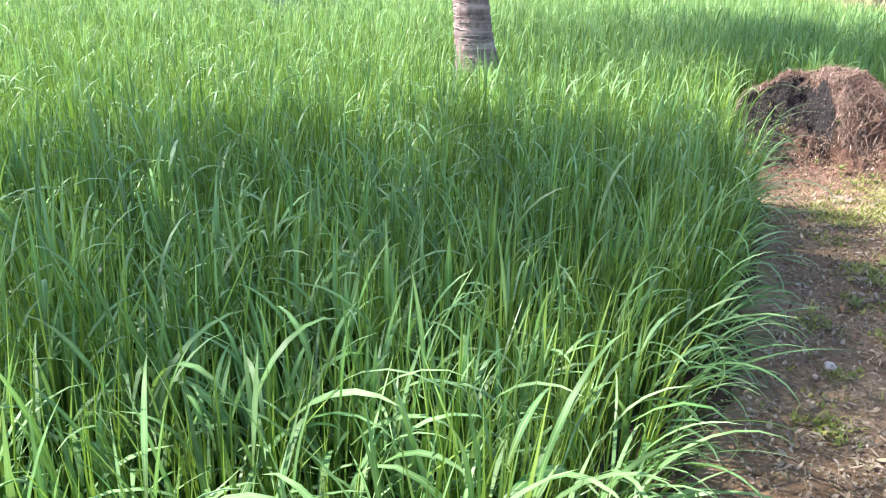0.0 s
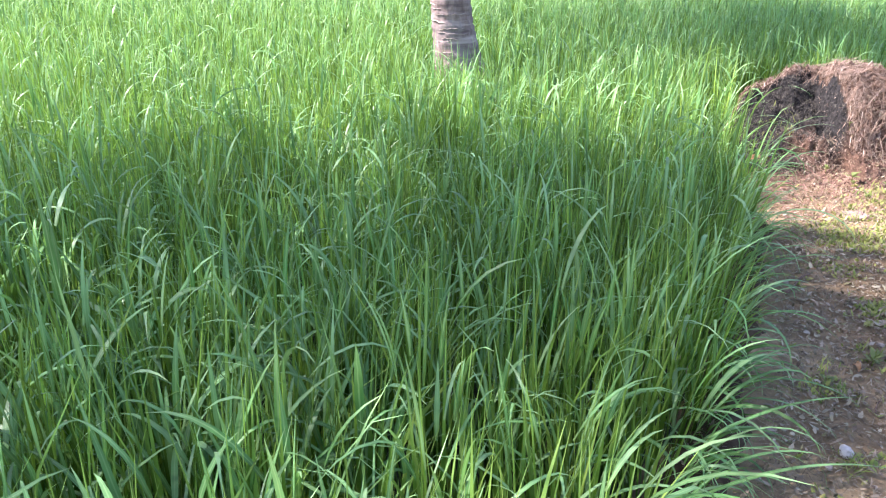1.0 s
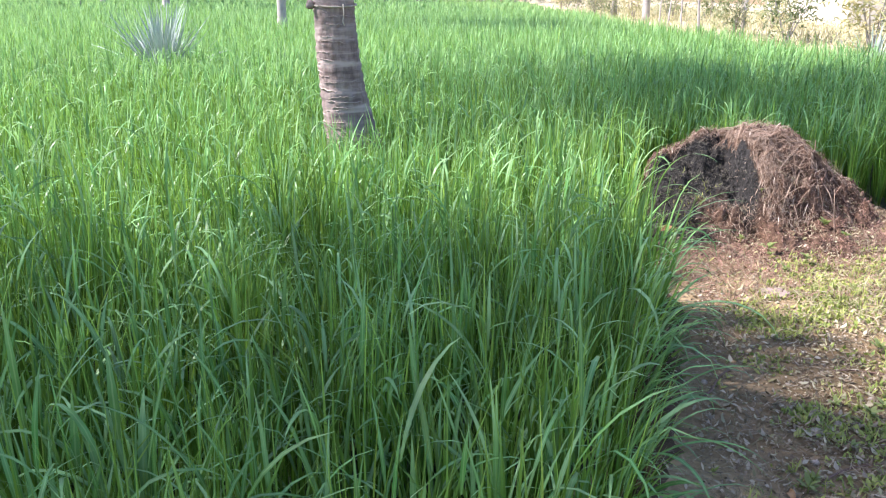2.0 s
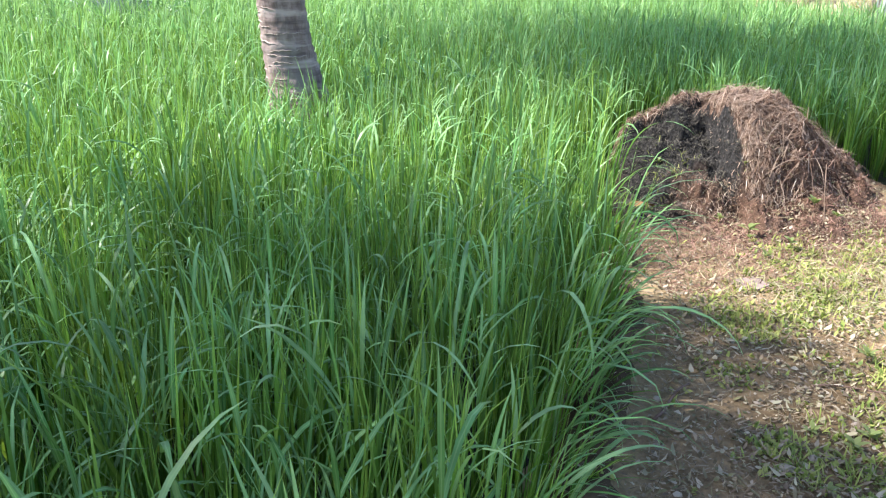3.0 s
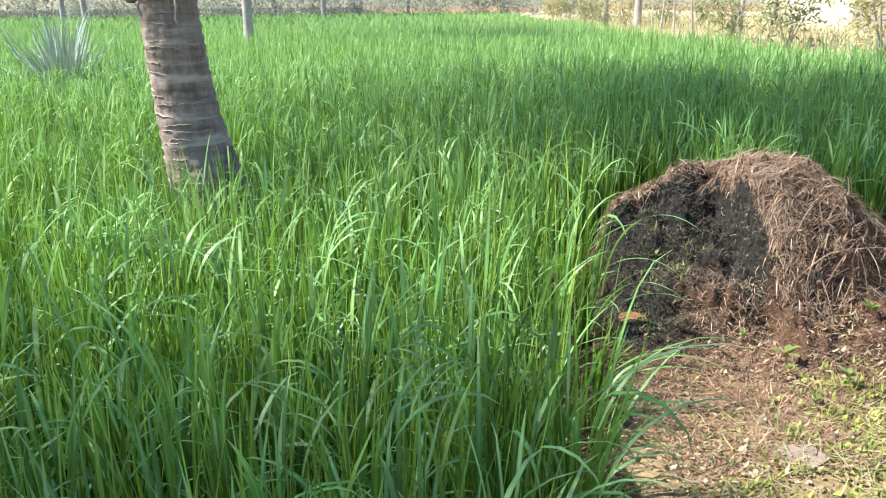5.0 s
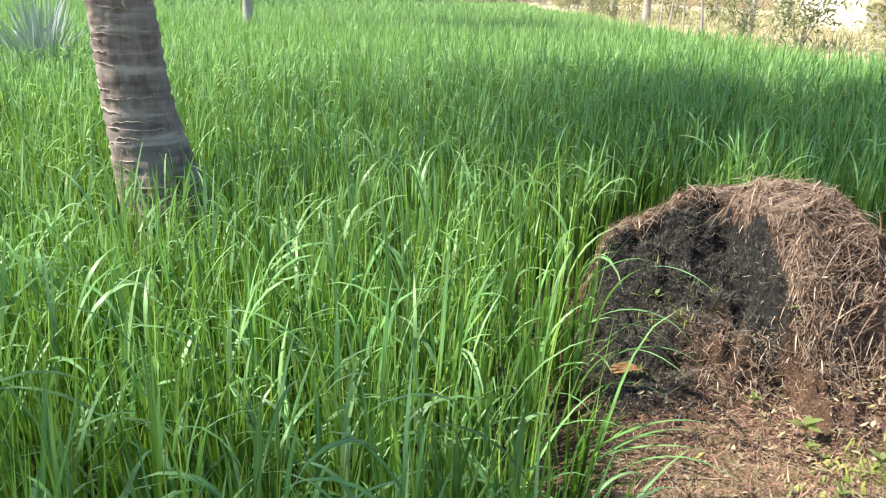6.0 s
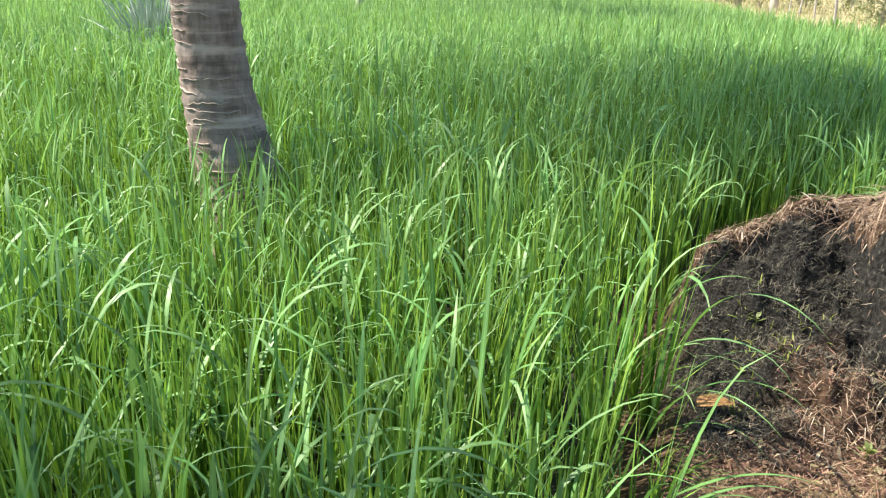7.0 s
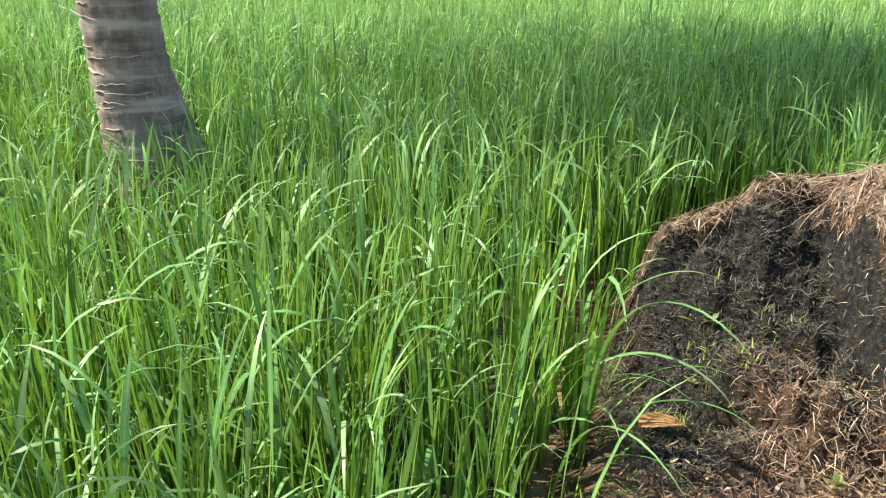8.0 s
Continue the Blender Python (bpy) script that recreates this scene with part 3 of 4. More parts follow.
def rim_tufts():
    """Short leaves that spring from the foot of the rim and droop on the mud."""
    x = np.repeat(np.arange(-0.5, 2.15, 0.012), 4) + rng.normal(0, 0.02, 4 * len(np.arange(-0.5, 2.15, 0.012)))
    m = len(x)
    feet = np.stack([x, np.interp(x, BANK_X, BANK_Y) + rng.normal(0.02, 0.03, m), np.full(m, FIELD_Z + 0.03)], 1)
    return ribbons(feet, -0.45 + rng.normal(0, 1.0, m), rng.uniform(0.2, 1.2, m), rng.uniform(0.2, 1.5, m), rng.uniform(0.06, 0.26, m), rng.uniform(0.003, 0.009, m), 5, rng.normal(0, 0.7, m))


def arcs():
    """Single long leaves that bow over the hollow of the heap and over the path before it."""
    rows = ((2.01, 4.88, 0.26, -1.10, 0.08, 2.06, 0.61, 0.014), (1.97, 5.02, 0.17, -0.59, 0.30, 2.50, 0.54, 0.018), (1.94, 4.84, 0.04, -1.30, 0.25, 1.55, 0.70, 0.011),
            (1.98, 5.00, 0.15, -0.75, 0.30, 2.40, 0.50, 0.008), (2.07, 5.12, 0.04, -0.40, 0.55, 1.9, 0.46, 0.009), (2.14, 5.45, 0.24, 0.05, 0.75, 1.6, 0.36, 0.008),
            (1.94, 4.72, 0.00, -0.05, 0.80, 1.2, 0.44, 0.011), (1.93, 4.70, 0.00, -0.25, 0.95, 0.9, 0.38, 0.010), (1.90, 4.62, 0.00, 0.15, 0.75, 1.3, 0.42, 0.010),
            (1.60, 3.70, 0.05, -0.35, 0.5, 1.8, 0.42, 0.011), (1.55, 3.60, 0.05, -0.6, 0.6, 1.7, 0.38, 0.011), (0.98, 2.38, 0.10, -0.5, 0.7, 1.5, 0.45, 0.012),
            (1.12, 2.66, 0.15, -0.3, 0.6, 1.9, 0.42, 0.010), (0.72, 1.86, 0.15, -0.1, 0.9, 0.9, 0.52, 0.015), (0.80, 2.02, 0.20, 0.1, 1.0, 0.7, 0.45, 0.011))
    a = np.array(rows)
    m = len(a)
    return (*ribbons(a[:, :3], a[:, 3], a[:, 4], a[:, 5], a[:, 6], a[:, 7], 14, rng.normal(0, 0.25, m), 1.4, 0.4), 1)


near = hills(-7.0, 8.2, -2.6, 5.2, 0.105)
aside = near[near[:, 0] < -1.2 - 0.7 * near[:, 1]]
near = near[near[:, 0] >= -1.2 - 0.7 * near[:, 1]]
lush = near[(near[:, 0] < 0.1) & (near[:, 0] > -2.6) & (near[:, 1] < 2.6) & (near[:, 1] > 0.3)][::2]
mid = hills(-8.0, 8.6, 5.2, 8.2, 0.122)
back = hills(-9.0, 9.0, 8.2, 12.5, 0.16)
far = hills(-16.0, 9.5, 12.5, 20.0, 0.20)
farther = hills(-30.0, 12.0, 20.0, 38.0, 0.34)
last = hills(-60.0, 18.0, 38.0, 92.0, 0.85)
# coarse growth farther along the field, beside the shade palms
gx, gy = np.meshgrid(np.arange(-12.0, 2.0, 0.2), np.arange(-2.0, 9.0, 0.2))
outer = np.stack([gx.ravel(), gy.ravel()], 1) + rng.uniform(-0.09, 0.09, (gx.size, 2))
outer = outer[(outer[:, 0] < -2.25 - 0.7 * outer[:, 1]) & (bank_gap(outer[:, 0], outer[:, 1]) > 0.03)]
groups = [
    tillers(outer, 7, 2, 0.64, 0.03, 0.09), flags(outer, 3, 3, 0.58, 0.26, 0.025, 0.09),
    tillers(aside, 6, 3, 0.66, 0.016), tillers(near, 13, 4, 0.66, 0.0105), flags(near, 7, 6, 0.60, 0.25, 0.0115), bent(near[::2], 1, 8, 0.62, 0.014), broad(near[::5], 1, 6, 0.64, 0.016), rim_leaves(), arcs(),
    rim_tufts(), (*broad(lush, 3, 7, 0.66, 0.021), 1), flags(lush, 4, 6, 0.62, 0.27, 0.018),
    # index=2 leaves carry the sunlit look in their pale colour
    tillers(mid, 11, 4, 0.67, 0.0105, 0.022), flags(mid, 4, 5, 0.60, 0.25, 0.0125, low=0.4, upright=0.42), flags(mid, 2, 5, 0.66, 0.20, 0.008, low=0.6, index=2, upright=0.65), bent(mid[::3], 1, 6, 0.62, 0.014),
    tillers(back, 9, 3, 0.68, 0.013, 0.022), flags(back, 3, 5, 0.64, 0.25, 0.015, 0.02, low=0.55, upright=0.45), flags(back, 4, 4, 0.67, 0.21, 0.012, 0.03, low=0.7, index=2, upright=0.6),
    tillers(far, 4, 3, 0.68, 0.019, 0.03), flags(far, 2, 3, 0.60, 0.22, 0.018, 0.03, low=0.65, index=2, upright=0.8), hazed(far, 7, 3, 0.66, 0.017),
    tillers(farther, 2, 2, 0.68, 0.034, 0.07), hazed(farther, 7, 3, 0.70, 0.036),
    hazed(last, 10, 3, 0.70, 0.10),
]
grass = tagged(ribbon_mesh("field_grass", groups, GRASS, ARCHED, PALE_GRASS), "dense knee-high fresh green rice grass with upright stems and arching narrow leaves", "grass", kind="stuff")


# ---- the heap ----
hx, hy = np.arange(2.05, 4.0, 0.013), np.arange(4.40, 6.45, 0.013)
X, Y = np.meshgrid(hx, hy)
H = heap_height(X, Y)
H = H + smooth(0.0, 0.12, H) * (0.06 * rough_at(X, Y, 5.0, 2.0) + 0.06 * rough_at(X, Y, 14.0, 4.0) + 0.03 * rough_at(X, Y, 38.0, 6.0)) - 0.03
heap = tagged(sheet("compost_mound", hx, hy, H, HEAP), "brown compost heap, the hollow in its flank black with char and painted shade", "heap")


def on_heap(x, y):
    """Height of the rough surface of the heap, or of the ground beside it."""
    x, y = np.asarray(x, float), np.asarray(y, float)
    u, w = np.clip((x - hx[0]) / 0.013, 0, len(hx) - 1.001), np.clip((y - hy[0]) / 0.013, 0, len(hy) - 1.001)
    i, j = u.astype(int), w.astype(int)
    u, w = u - i, w - j
    z = H[j, i] * (1 - u) * (1 - w) + H[j, i + 1] * u * (1 - w) + H[j + 1, i] * (1 - u) * w + H[j + 1, i + 1] * u * w
    return np.maximum(z, ground_height(x, y) + 0.004)


# ---- coconut palm ----
def trunk_mesh(line, radii, rings, sides, seed):
    """Swelling palm stem with stepped leaf scars."""
    verts, faces = [], []
    n = len(line)
    for i, (p, r) in enumerate(zip(line, radii)):
        for k in range(sides):
            th = 2 * math.pi * k / sides
            z = p[2] + 0.018 * math.sin(th * 2 + seed) + 0.012 * math.sin(3 * th + 5 * p[2]) + 0.03 * noise.noise(Vector((1.2 * math.cos(th), 1.2 * math.sin(th), p[2] * 6)))
            saw = (z / rings) % 1.0
            rr = r + 0.011 * (saw ** 1.5) + 0.009 * noise.fractal(Vector((2.5 * math.cos(th), 2.5 * math.sin(th), p[2] * 5 + seed)), 0.9, 2.1, 4)
            verts.append((p[0] + rr * math.cos(th), p[1] + rr * math.sin(th), p[2]))
    for i in range(n - 1):
        for k in range(sides):
            j = (k + 1) % sides
            faces.append((i * sides + k, i * sides + j, (i + 1) * sides + j, (i + 1) * sides + k))
    faces.append(tuple((n - 1) * sides + k for k in range(sides)))
    return verts, faces


def palm_crown(top, parent, seed, fronds=24, reach=3.4):
    r = np.random.default_rng(seed)
    for f in range(fronds):
        az = 2 * math.pi * (f * 0.381966) + r.uniform(-0.2, 0.2)
        el = 1.25 - 1.45 * f / fronds
        L = reach * r.uniform(0.85, 1.1)
        pts, rad = [], []
        x = z = 0.0
        for i in range(13):
            pts.append((top[0] + x * math.cos(az), top[1] + x * math.sin(az), top[2] + z))
            rad.append(0.032 * (1 - i / 13) + 0.004)
            a = el - 1.5 * (i / 12) ** 1.5
            x += L / 12 * math.cos(a)
            z += L / 12 * math.sin(a)
        v, fc = tube(pts, rad, 6)
        rib = mesh_object("frond", v, fc, FROND, parent)
        P = np.array(pts)
        t = np.linspace(0.12, 0.99, 44)
        base = np.stack([np.interp(t, np.linspace(0, 1, 13), P[:, k]) for k in range(3)], 1)
        groups = []
        for side in (-1, 1):
            m = len(t)
            groups.append(ribbons(base, np.full(m, az + side * 1.0) + r.normal(0, 0.08, m), np.full(m, 1.35), r.uniform(0.3, 0.9, m),
                                  0.75 * np.sin(np.pi * (0.12 + 0.8 * t)) + 0.12, np.full(m, 0.036), 3, r.normal(0, 0.3, m)))
        leaflets = ribbon_mesh("leaflets", groups, FROND)
        leaflets.parent = rib


def palm(foot, lean, height, seed, label, crown=True, base_r=0.235, top_r=0.155, fine=0.02, sides=48, reach=3.4, ring=0.066, mat=BARK, sweep=0.0, fronds=24, bend=(0.0, 0.0)):
    thing = tagged(new("coconut_palm"), label, "palm tree", "coconut palms")
    n_low = int(2.2 / fine)
    zs = list(np.linspace(-0.15, 2.2, n_low)) + list(np.linspace(2.4, height, 18))
    line, radii = [], []
    for z in zs:
        u = max(z, 0)
        bow = max(u - 1.5, 0) / (height - 1.5)
        line.append((foot[0] + lean[0] * u + sweep * math.exp(-(u / 0.46) ** 1.2) + bend[0] * bow ** 1.4, foot[1] + lean[1] * u + bend[1] * bow ** 1.4, z))
        radii.append(top_r + (base_r - top_r) * math.exp(-(u / 0.38) ** 1.3) - 0.03 * smooth(1.5, 7.0, u))
    v, f = trunk_mesh(line, radii, ring, sides, seed)
    stem = mesh_object("trunk", v, f, mat, thing)
    if crown:
        palm_crown(line[-1], thing, seed, fronds, reach)
    return thing, line, radii


main_palm, main_line, main_radii = palm((0.325, 6.66), (-0.008, 0.0), 7.2, 3, "coconut palm with a ringed grey-brown trunk rising out of the grass", base_r=0.275, top_r=0.134, sweep=0.225, sides=64, reach=3.4, fronds=26, bend=(-2.1, 2.0))


def leaf_scar(parent, z, th0, span, line, radii):
    """Ragged pale lip of one old leaf base, part way round the trunk."""
    verts, faces = [], []
    n = 26
    hs = [p[2] for p in line]
    for i in range(n + 1):
        u = i / n
        th = th0 + span * (u - 0.5)
        zz = z + 0.010 * math.sin(z * 97) * (2 * u - 1) ** 2 + 0.012 * math.sin(z * 61) * (u - 0.5) + 0.006 * noise.noise(Vector((u * 7, z * 7, 1)))
        thick = (0.003 + 0.0035 * noise.noise(Vector((u * 11, z * 9, 4)))) * math.sin(math.pi * u) ** 0.5 + 0.0006
        cx, r = np.interp(zz, hs, [p[0] for p in line]), np.interp(zz, hs, radii) + 0.003
        cy = line[0][1]
        for dr, dz in ((-0.015, -0.3 * thick), (0.006, 0.0), (0.005, thick), (-0.015, 1.6 * thick)):
            verts.append((cx + (r + dr) * math.cos(th), cy + (r + dr) * math.sin(th), zz + dz))
    for i in range(n):
        for k in range(4):
            j = (k + 1) % 4
            faces.append((4 * i + k, 4 * i + j, 4 * i + 4 + j, 4 * i + 4 + k))
    mesh_object("leaf_scar", verts, faces, SCAR, parent)


rs = random.Random(5)
z = 0.18
while z < 1.75:
    leaf_scar(main_palm, z, rs.uniform(3.2, 4.7), rs.uniform(0.6, 1.9), main_line, main_radii)
    z += rs.uniform(0.026, 0.062)

# unseen palms added beside the walk, their crowns placed to shade the near grass
for k, (foot, h) in enumerate((((-6.95, 3.15), 7.2), ((-5.05, 3.25), 7.0))):
    palm(foot, (0.02, 0.01), h, 11 + k, "unseen tall coconut palm added to shade the edge of the field", fine=0.1, sides=20, reach=(1.8, 1.8)[k], fronds=(4, 9)[k])

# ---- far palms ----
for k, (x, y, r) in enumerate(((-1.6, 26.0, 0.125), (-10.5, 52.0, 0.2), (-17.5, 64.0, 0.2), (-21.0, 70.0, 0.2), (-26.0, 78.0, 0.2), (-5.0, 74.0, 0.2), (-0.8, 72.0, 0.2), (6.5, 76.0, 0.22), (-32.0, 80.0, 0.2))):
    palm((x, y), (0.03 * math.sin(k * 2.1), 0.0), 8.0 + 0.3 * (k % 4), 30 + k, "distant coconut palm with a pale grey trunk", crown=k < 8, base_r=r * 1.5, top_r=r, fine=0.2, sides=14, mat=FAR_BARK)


# ---- agave clump ----
def agave(at, leaves, reach, seed):
    r = np.random.default_rng(seed)
    thing = tagged(new("spiky_plant"), "rosette of long grey-green sword leaves standing in the grass", "plant")
    thing.matrix_world = pose(*at)
    for k in range(leaves):
        u = k / leaves
        az = k * 2.39996 + r.normal(0, 0.8)
        lean = abs(0.08 + 0.9 * u + r.normal(0, 0.34))
        L = reach * r.uniform(0.6, 1.1)
        g = ribbons(np.array([[0.05 * math.cos(az), 0.05 * math.sin(az), 0.1]]), np.array([az]), np.array([lean]), np.array([r.uniform(-0.4, 0.9)]),
                    np.array([L]), np.array([r.uniform(0.02, 0.038)]), 7, np.array([r.normal(0, 0.8)]), fat=0.3, start=0.8)
        leaf = ribbon_mesh("leaf", [g], AGAVE)
        leaf.parent = thing
    return thing


agave((-2.1, 12.2, 0.05), 210, 1.12, 1)
agave((9.1, 13.6, 0.0), 40, 0.9, 2)

# ---- dry bank, shrubs and house on the far side of the field ----
bx = np.linspace(0, 1, 14)
by = np.concatenate([np.arange(8, 40, 0.8), np.arange(40, 100, 6)])
verts, faces = [], []
for j, y in enumerate(by):
    for i, u in enumerate(bx):
        x = right_side(y) + 0.1 + 16 * u ** 1.5
        zz = -0.1 + 0.35 * float(smooth(0, 0.25, u)) + 0.3 * u + 0.12 * noise.noise(Vector((x * 0.8, y * 0.8, 0)))
        verts.append((x, y, zz))
for j in range(len(by) - 1):
    for i in range(len(bx) - 1):
        a = j * len(bx) + i
        faces.append((a, a + 1, a + 1 + len(bx), a + len(bx)))
bank = tagged(mesh_object("bank", verts, faces, DRY_BANK), "sunlit dry yellow earth bank behind the field", "bank", kind="structure")


# dry grass on the bank
m = 17000
yy = 8.5 + 42 * rng.uniform(0, 1, m) ** 1.5
uu = rng.uniform(0, 1, m) ** 1.3
xx = right_side(yy) + 0.1 + 16 * (0.62 * uu) ** 1.5
u0 = 0.62 * uu
zz = -0.12 + 0.35 * smooth(0, 0.25, u0) + 0.3 * u0
blades = [ribbons(np.stack([xx, yy, zz], 1), rng.uniform(0, 6.28, m), rng.uniform(0.05, 0.6, m), rng.uniform(0, 1.2, m), rng.uniform(0.12, 0.5, m), rng.uniform(0.012, 0.03, m), 3, rng.normal(0, 0.8, m))]
tagged(ribbon_mesh("bank_grass", blades, BANK_GRASS), "dry yellow grass on the sunlit bank", "grass", kind="stuff")


def block(x0, y0, z0, x1, y1, z1, bevel=0.01):
    bm = bmesh.new()
    bmesh.ops.create_cube(bm, size=1.0, matrix=Matrix.LocRotScale(((x0 + x1) / 2, (y0 + y1) / 2, (z0 + z1) / 2), None, (x1 - x0, y1 - y0, z1 - z0)))
    if bevel:
        bmesh.ops.bevel(bm, geom=bm.edges[:], offset=bevel, segments=1, affect="EDGES")
    return bm


house = tagged(new("house"), "small pale limewashed house beyond the dry bank", "house")
part("wall", block(15.2, 24.0, 0.4, 21.0, 29.0, 3.6), WALL, house)
part("roof", block(14.7, 23.5, 3.6, 21.5, 29.5, 3.85), ROOF, house)


def shrub(at, h, seed, mat, label, count=800):
    r = np.random.default_rng(seed)
    thing = tagged(new("shrub"), label, "shrub", "shrubs")
    for k in range(5):
        az = r.uniform(0, 6.28)
        sp = r.uniform(0.15, 0.5) * h
        pts = [(at[0] + sp * math.cos(az) * u ** 1.3, at[1] + sp * math.sin(az) * u ** 1.3, at[2] - 0.1 + h * 0.9 * u) for u in np.linspace(0, 1, 6)]
        v, f = tube(pts, [0.025 * (1 - 0.8 * u) for u in np.linspace(0, 1, 6)], 5)
        mesh_object("stem", v, f, FAR_BARK, thing)
    m = count
    d = r.normal(0, 1, (m, 3))
    d /= np.linalg.norm(d, axis=1)[:, None]
    d *= (r.uniform(0.2, 1, m) ** 0.5 * (1 + 0.3 * np.sin(3 * np.arctan2(d[:, 1], d[:, 0]) + seed)))[:, None]
    base = np.array(at) + d * np.array([0.45 * h, 0.45 * h, 0.5 * h]) + np.array([0, 0, 0.55 * h])
    g = ribbons(base, r.uniform(0, 6.28, m), r.uniform(0.3, 2.0, m), r.uniform(0, 0.8, m), r.uniform(0.06, 0.16, m) * h, np.full(m, 0.03 * h), 3, r.normal(0, 1, m), start=0.1)
    ribbon_mesh("crown", [g], mat).parent = thing
    return thing


rs = random.Random(8)
for k in range(16):
    y = 15 + 3.2 * k
    shrub((right_side(y) + rs.uniform(0.8, 3.5), y, 0.25), rs.uniform(0.9, 2.0), 40 + k, BUSH if k % 3 else BANK_GRASS, "dry leafy shrub on the earth bank" if k % 3 == 0 else "green shrub on the earth bank")
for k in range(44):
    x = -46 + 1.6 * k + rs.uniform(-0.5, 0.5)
    shrub((x, 75 + rs.uniform(-2, 4), 0.0), rs.uniform(2.2, 4.2), 80 + k, HAZED_BUSH, "bush in the distant tree line, haze painted into its grey-green", 500)
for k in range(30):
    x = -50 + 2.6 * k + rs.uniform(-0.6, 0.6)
    shrub((x, 86 + rs.uniform(-2, 3), 0.0), rs.uniform(3.5, 5.5), 140 + k, HAZED_BUSH, "tall bush behind the distant tree line, haze painted into its grey-green", 420)
for k, (x, y, h, r) in enumerate(((11.9, 32.0, 4.5, 0.16), (10.6, 21.4, 4.0, 0.06), (11.2, 28.0, 3.0, 0.03), (11.5, 29.5, 3.2, 0.03), (10.9, 26.0, 3.0, 0.03), (10.4, 23.5, 2.6, 0.04), (12.6, 38.0, 5.0, 0.14))):
    v, f = tube([(x + 0.04 * i * math.sin(k), y, -0.1 + h * i / 6) for i in range(7)], [r * (1 - 0.08 * i) for i in range(7)], 10)
    tagged(mesh_object("tree_stem", v, f, FAR_BARK), "bare brown stem at the far edge of the field", "tree trunk")


# ---- litter, straw and weeds on the path and heap ----
def scatter(count, x0, x1, y0, y1, keep):
    p = np.stack([rng.uniform(x0, x1, count), rng.uniform(y0, y1, count)], 1)
    return p[keep(p[:, 0], p[:, 1])]


def lying(p, zs, length, width, tilt, segs=3, curl=0.5, start=0.8):
    m = len(p)
    base = np.concatenate([p, zs[:, None]], 1)
    return ribbons(base, rng.uniform(0, 6.28, m), np.pi / 2 - np.abs(rng.normal(0, tilt, m)), rng.normal(0.1, curl, m), length, width, segs, rng.normal(0, 0.5, m), start=start)


# litter and chaff lie thinner on the soil patch painted as shade
shade_patch = lambda x, y: np.hypot(x - 2.25, y - 5.0) < 0.18 + 0.28 * rng.uniform(0, 1, len(x))
off_field = lambda x, y: (bank_gap(x, y) < 0.05) & ((bank_gap(x, y) < -0.16) | (rng.uniform(0, 1, len(x)) < 0.35)) & ~(shade_patch(x, y) & (rng.uniform(0, 1, len(x)) < 0.8))
spread = lambda x, y: off_field(x, y) & (rng.uniform(0, 1, len(x)) < smooth(5.4, 3.1, x) * smooth(-1.2, 1.3, y) * smooth(6.6, 5.0, y))
p = scatter(252000, -0.6, 5.4, -1.2, 5.8, spread)
p = p[(p[:, 1] < 5.2) | (p[:, 0] > 3.4)]
n = len(p)
zs = np.maximum(ground_height(p[:, 0], p[:, 1]), heap_height(p[:, 0], p[:, 1]) - 0.03) + 0.004 + 0.012 * rng.uniform(0, 1, n)
flake = rng.uniform(0, 1, n) < 0.6
litter = [lying(p[flake], zs[flake], 0.005 + 0.030 * rng.uniform(0, 1, flake.sum()) ** 1.6, 0.0035 + 0.013 * rng.uniform(0, 1, flake.sum()) ** 1.6, 0.45, 2, curl=0.9, start=0.5),
          lying(p[~flake], zs[~flake], rng.uniform(0.015, 0.06, (~flake).sum()), rng.uniform(0.0012, 0.003, (~flake).sum()), 0.12, 2)]
# larger pale leaf scraps, thicker where the path is trodden least
p = scatter(4700, 0.9, 3.4, 1.4, 4.3, lambda x, y: (bank_gap(x, y) < -0.12) & (rough_at(x, y, 2.6, 7.0) > -0.25) & (heap_height(x, y) < 0.05))
n = len(p)
litter.append((*lying(p, 0.006 + 0.012 * rng.uniform(0, 1, n), 0.012 + 0.030 * rng.uniform(0, 1, n) ** 1.8, 0.006 + 0.014 * rng.uniform(0, 1, n) ** 1.8, 0.3, curl=1.2, start=0.6), 1))
tagged(ribbon_mesh("leaf_litter", litter, LITTER, SCRAP), "dry leaf scraps and chaff strewn on the earth path", "leaf litter", kind="stuff")

p = scatter(27000, 2.1, 3.9, 4.75, 6.3, lambda x, y: (heap_height(x, y) > 0.13) & ((x > 2.72) | (y > 5.66)) & (heap_height(x, y) > 0.24 * rng.uniform(0, 1, len(x))))
L = 0.02 + 0.13 * rng.uniform(0, 1, len(p)) ** 1.6
zs = on_heap(p[:, 0], p[:, 1]) + 0.004 + 0.008 * rng.uniform(0, 1, len(p))
m = len(p)
# each straw follows the slope on which it lies
az = rng.choice([0.0, np.pi], m) + rng.normal(0, 0.6, m)
az = np.where((p[:, 0] + L * np.cos(az) < 2.735) & (p[:, 1] < 5.62), np.pi - az, az)
dz = on_heap(p[:, 0] + L * np.cos(az), p[:, 1] + L * np.sin(az)) - on_heap(p[:, 0], p[:, 1])
lean = np.pi / 2 - np.arctan2(dz + rng.uniform(0, 0.03, m), L)
straws = [ribbons(np.concatenate([p, zs[:, None]], 1), az, lean, rng.normal(0.0, 0.4, m), L, rng.uniform(0.0014, 0.0032, m), 4, rng.normal(0, 0.4, m), start=0.9)]
# ragged straw hanging from the rim of the hollow
m = 260
x = rng.uniform(2.24, 2.74, m)
y = 5.655 + rng.uniform(-0.01, 0.05, m)
hang = np.stack([x, y, heap_height(x, y + 0.03) - 0.01 + rng.uniform(-0.01, 0.02, m)], 1)
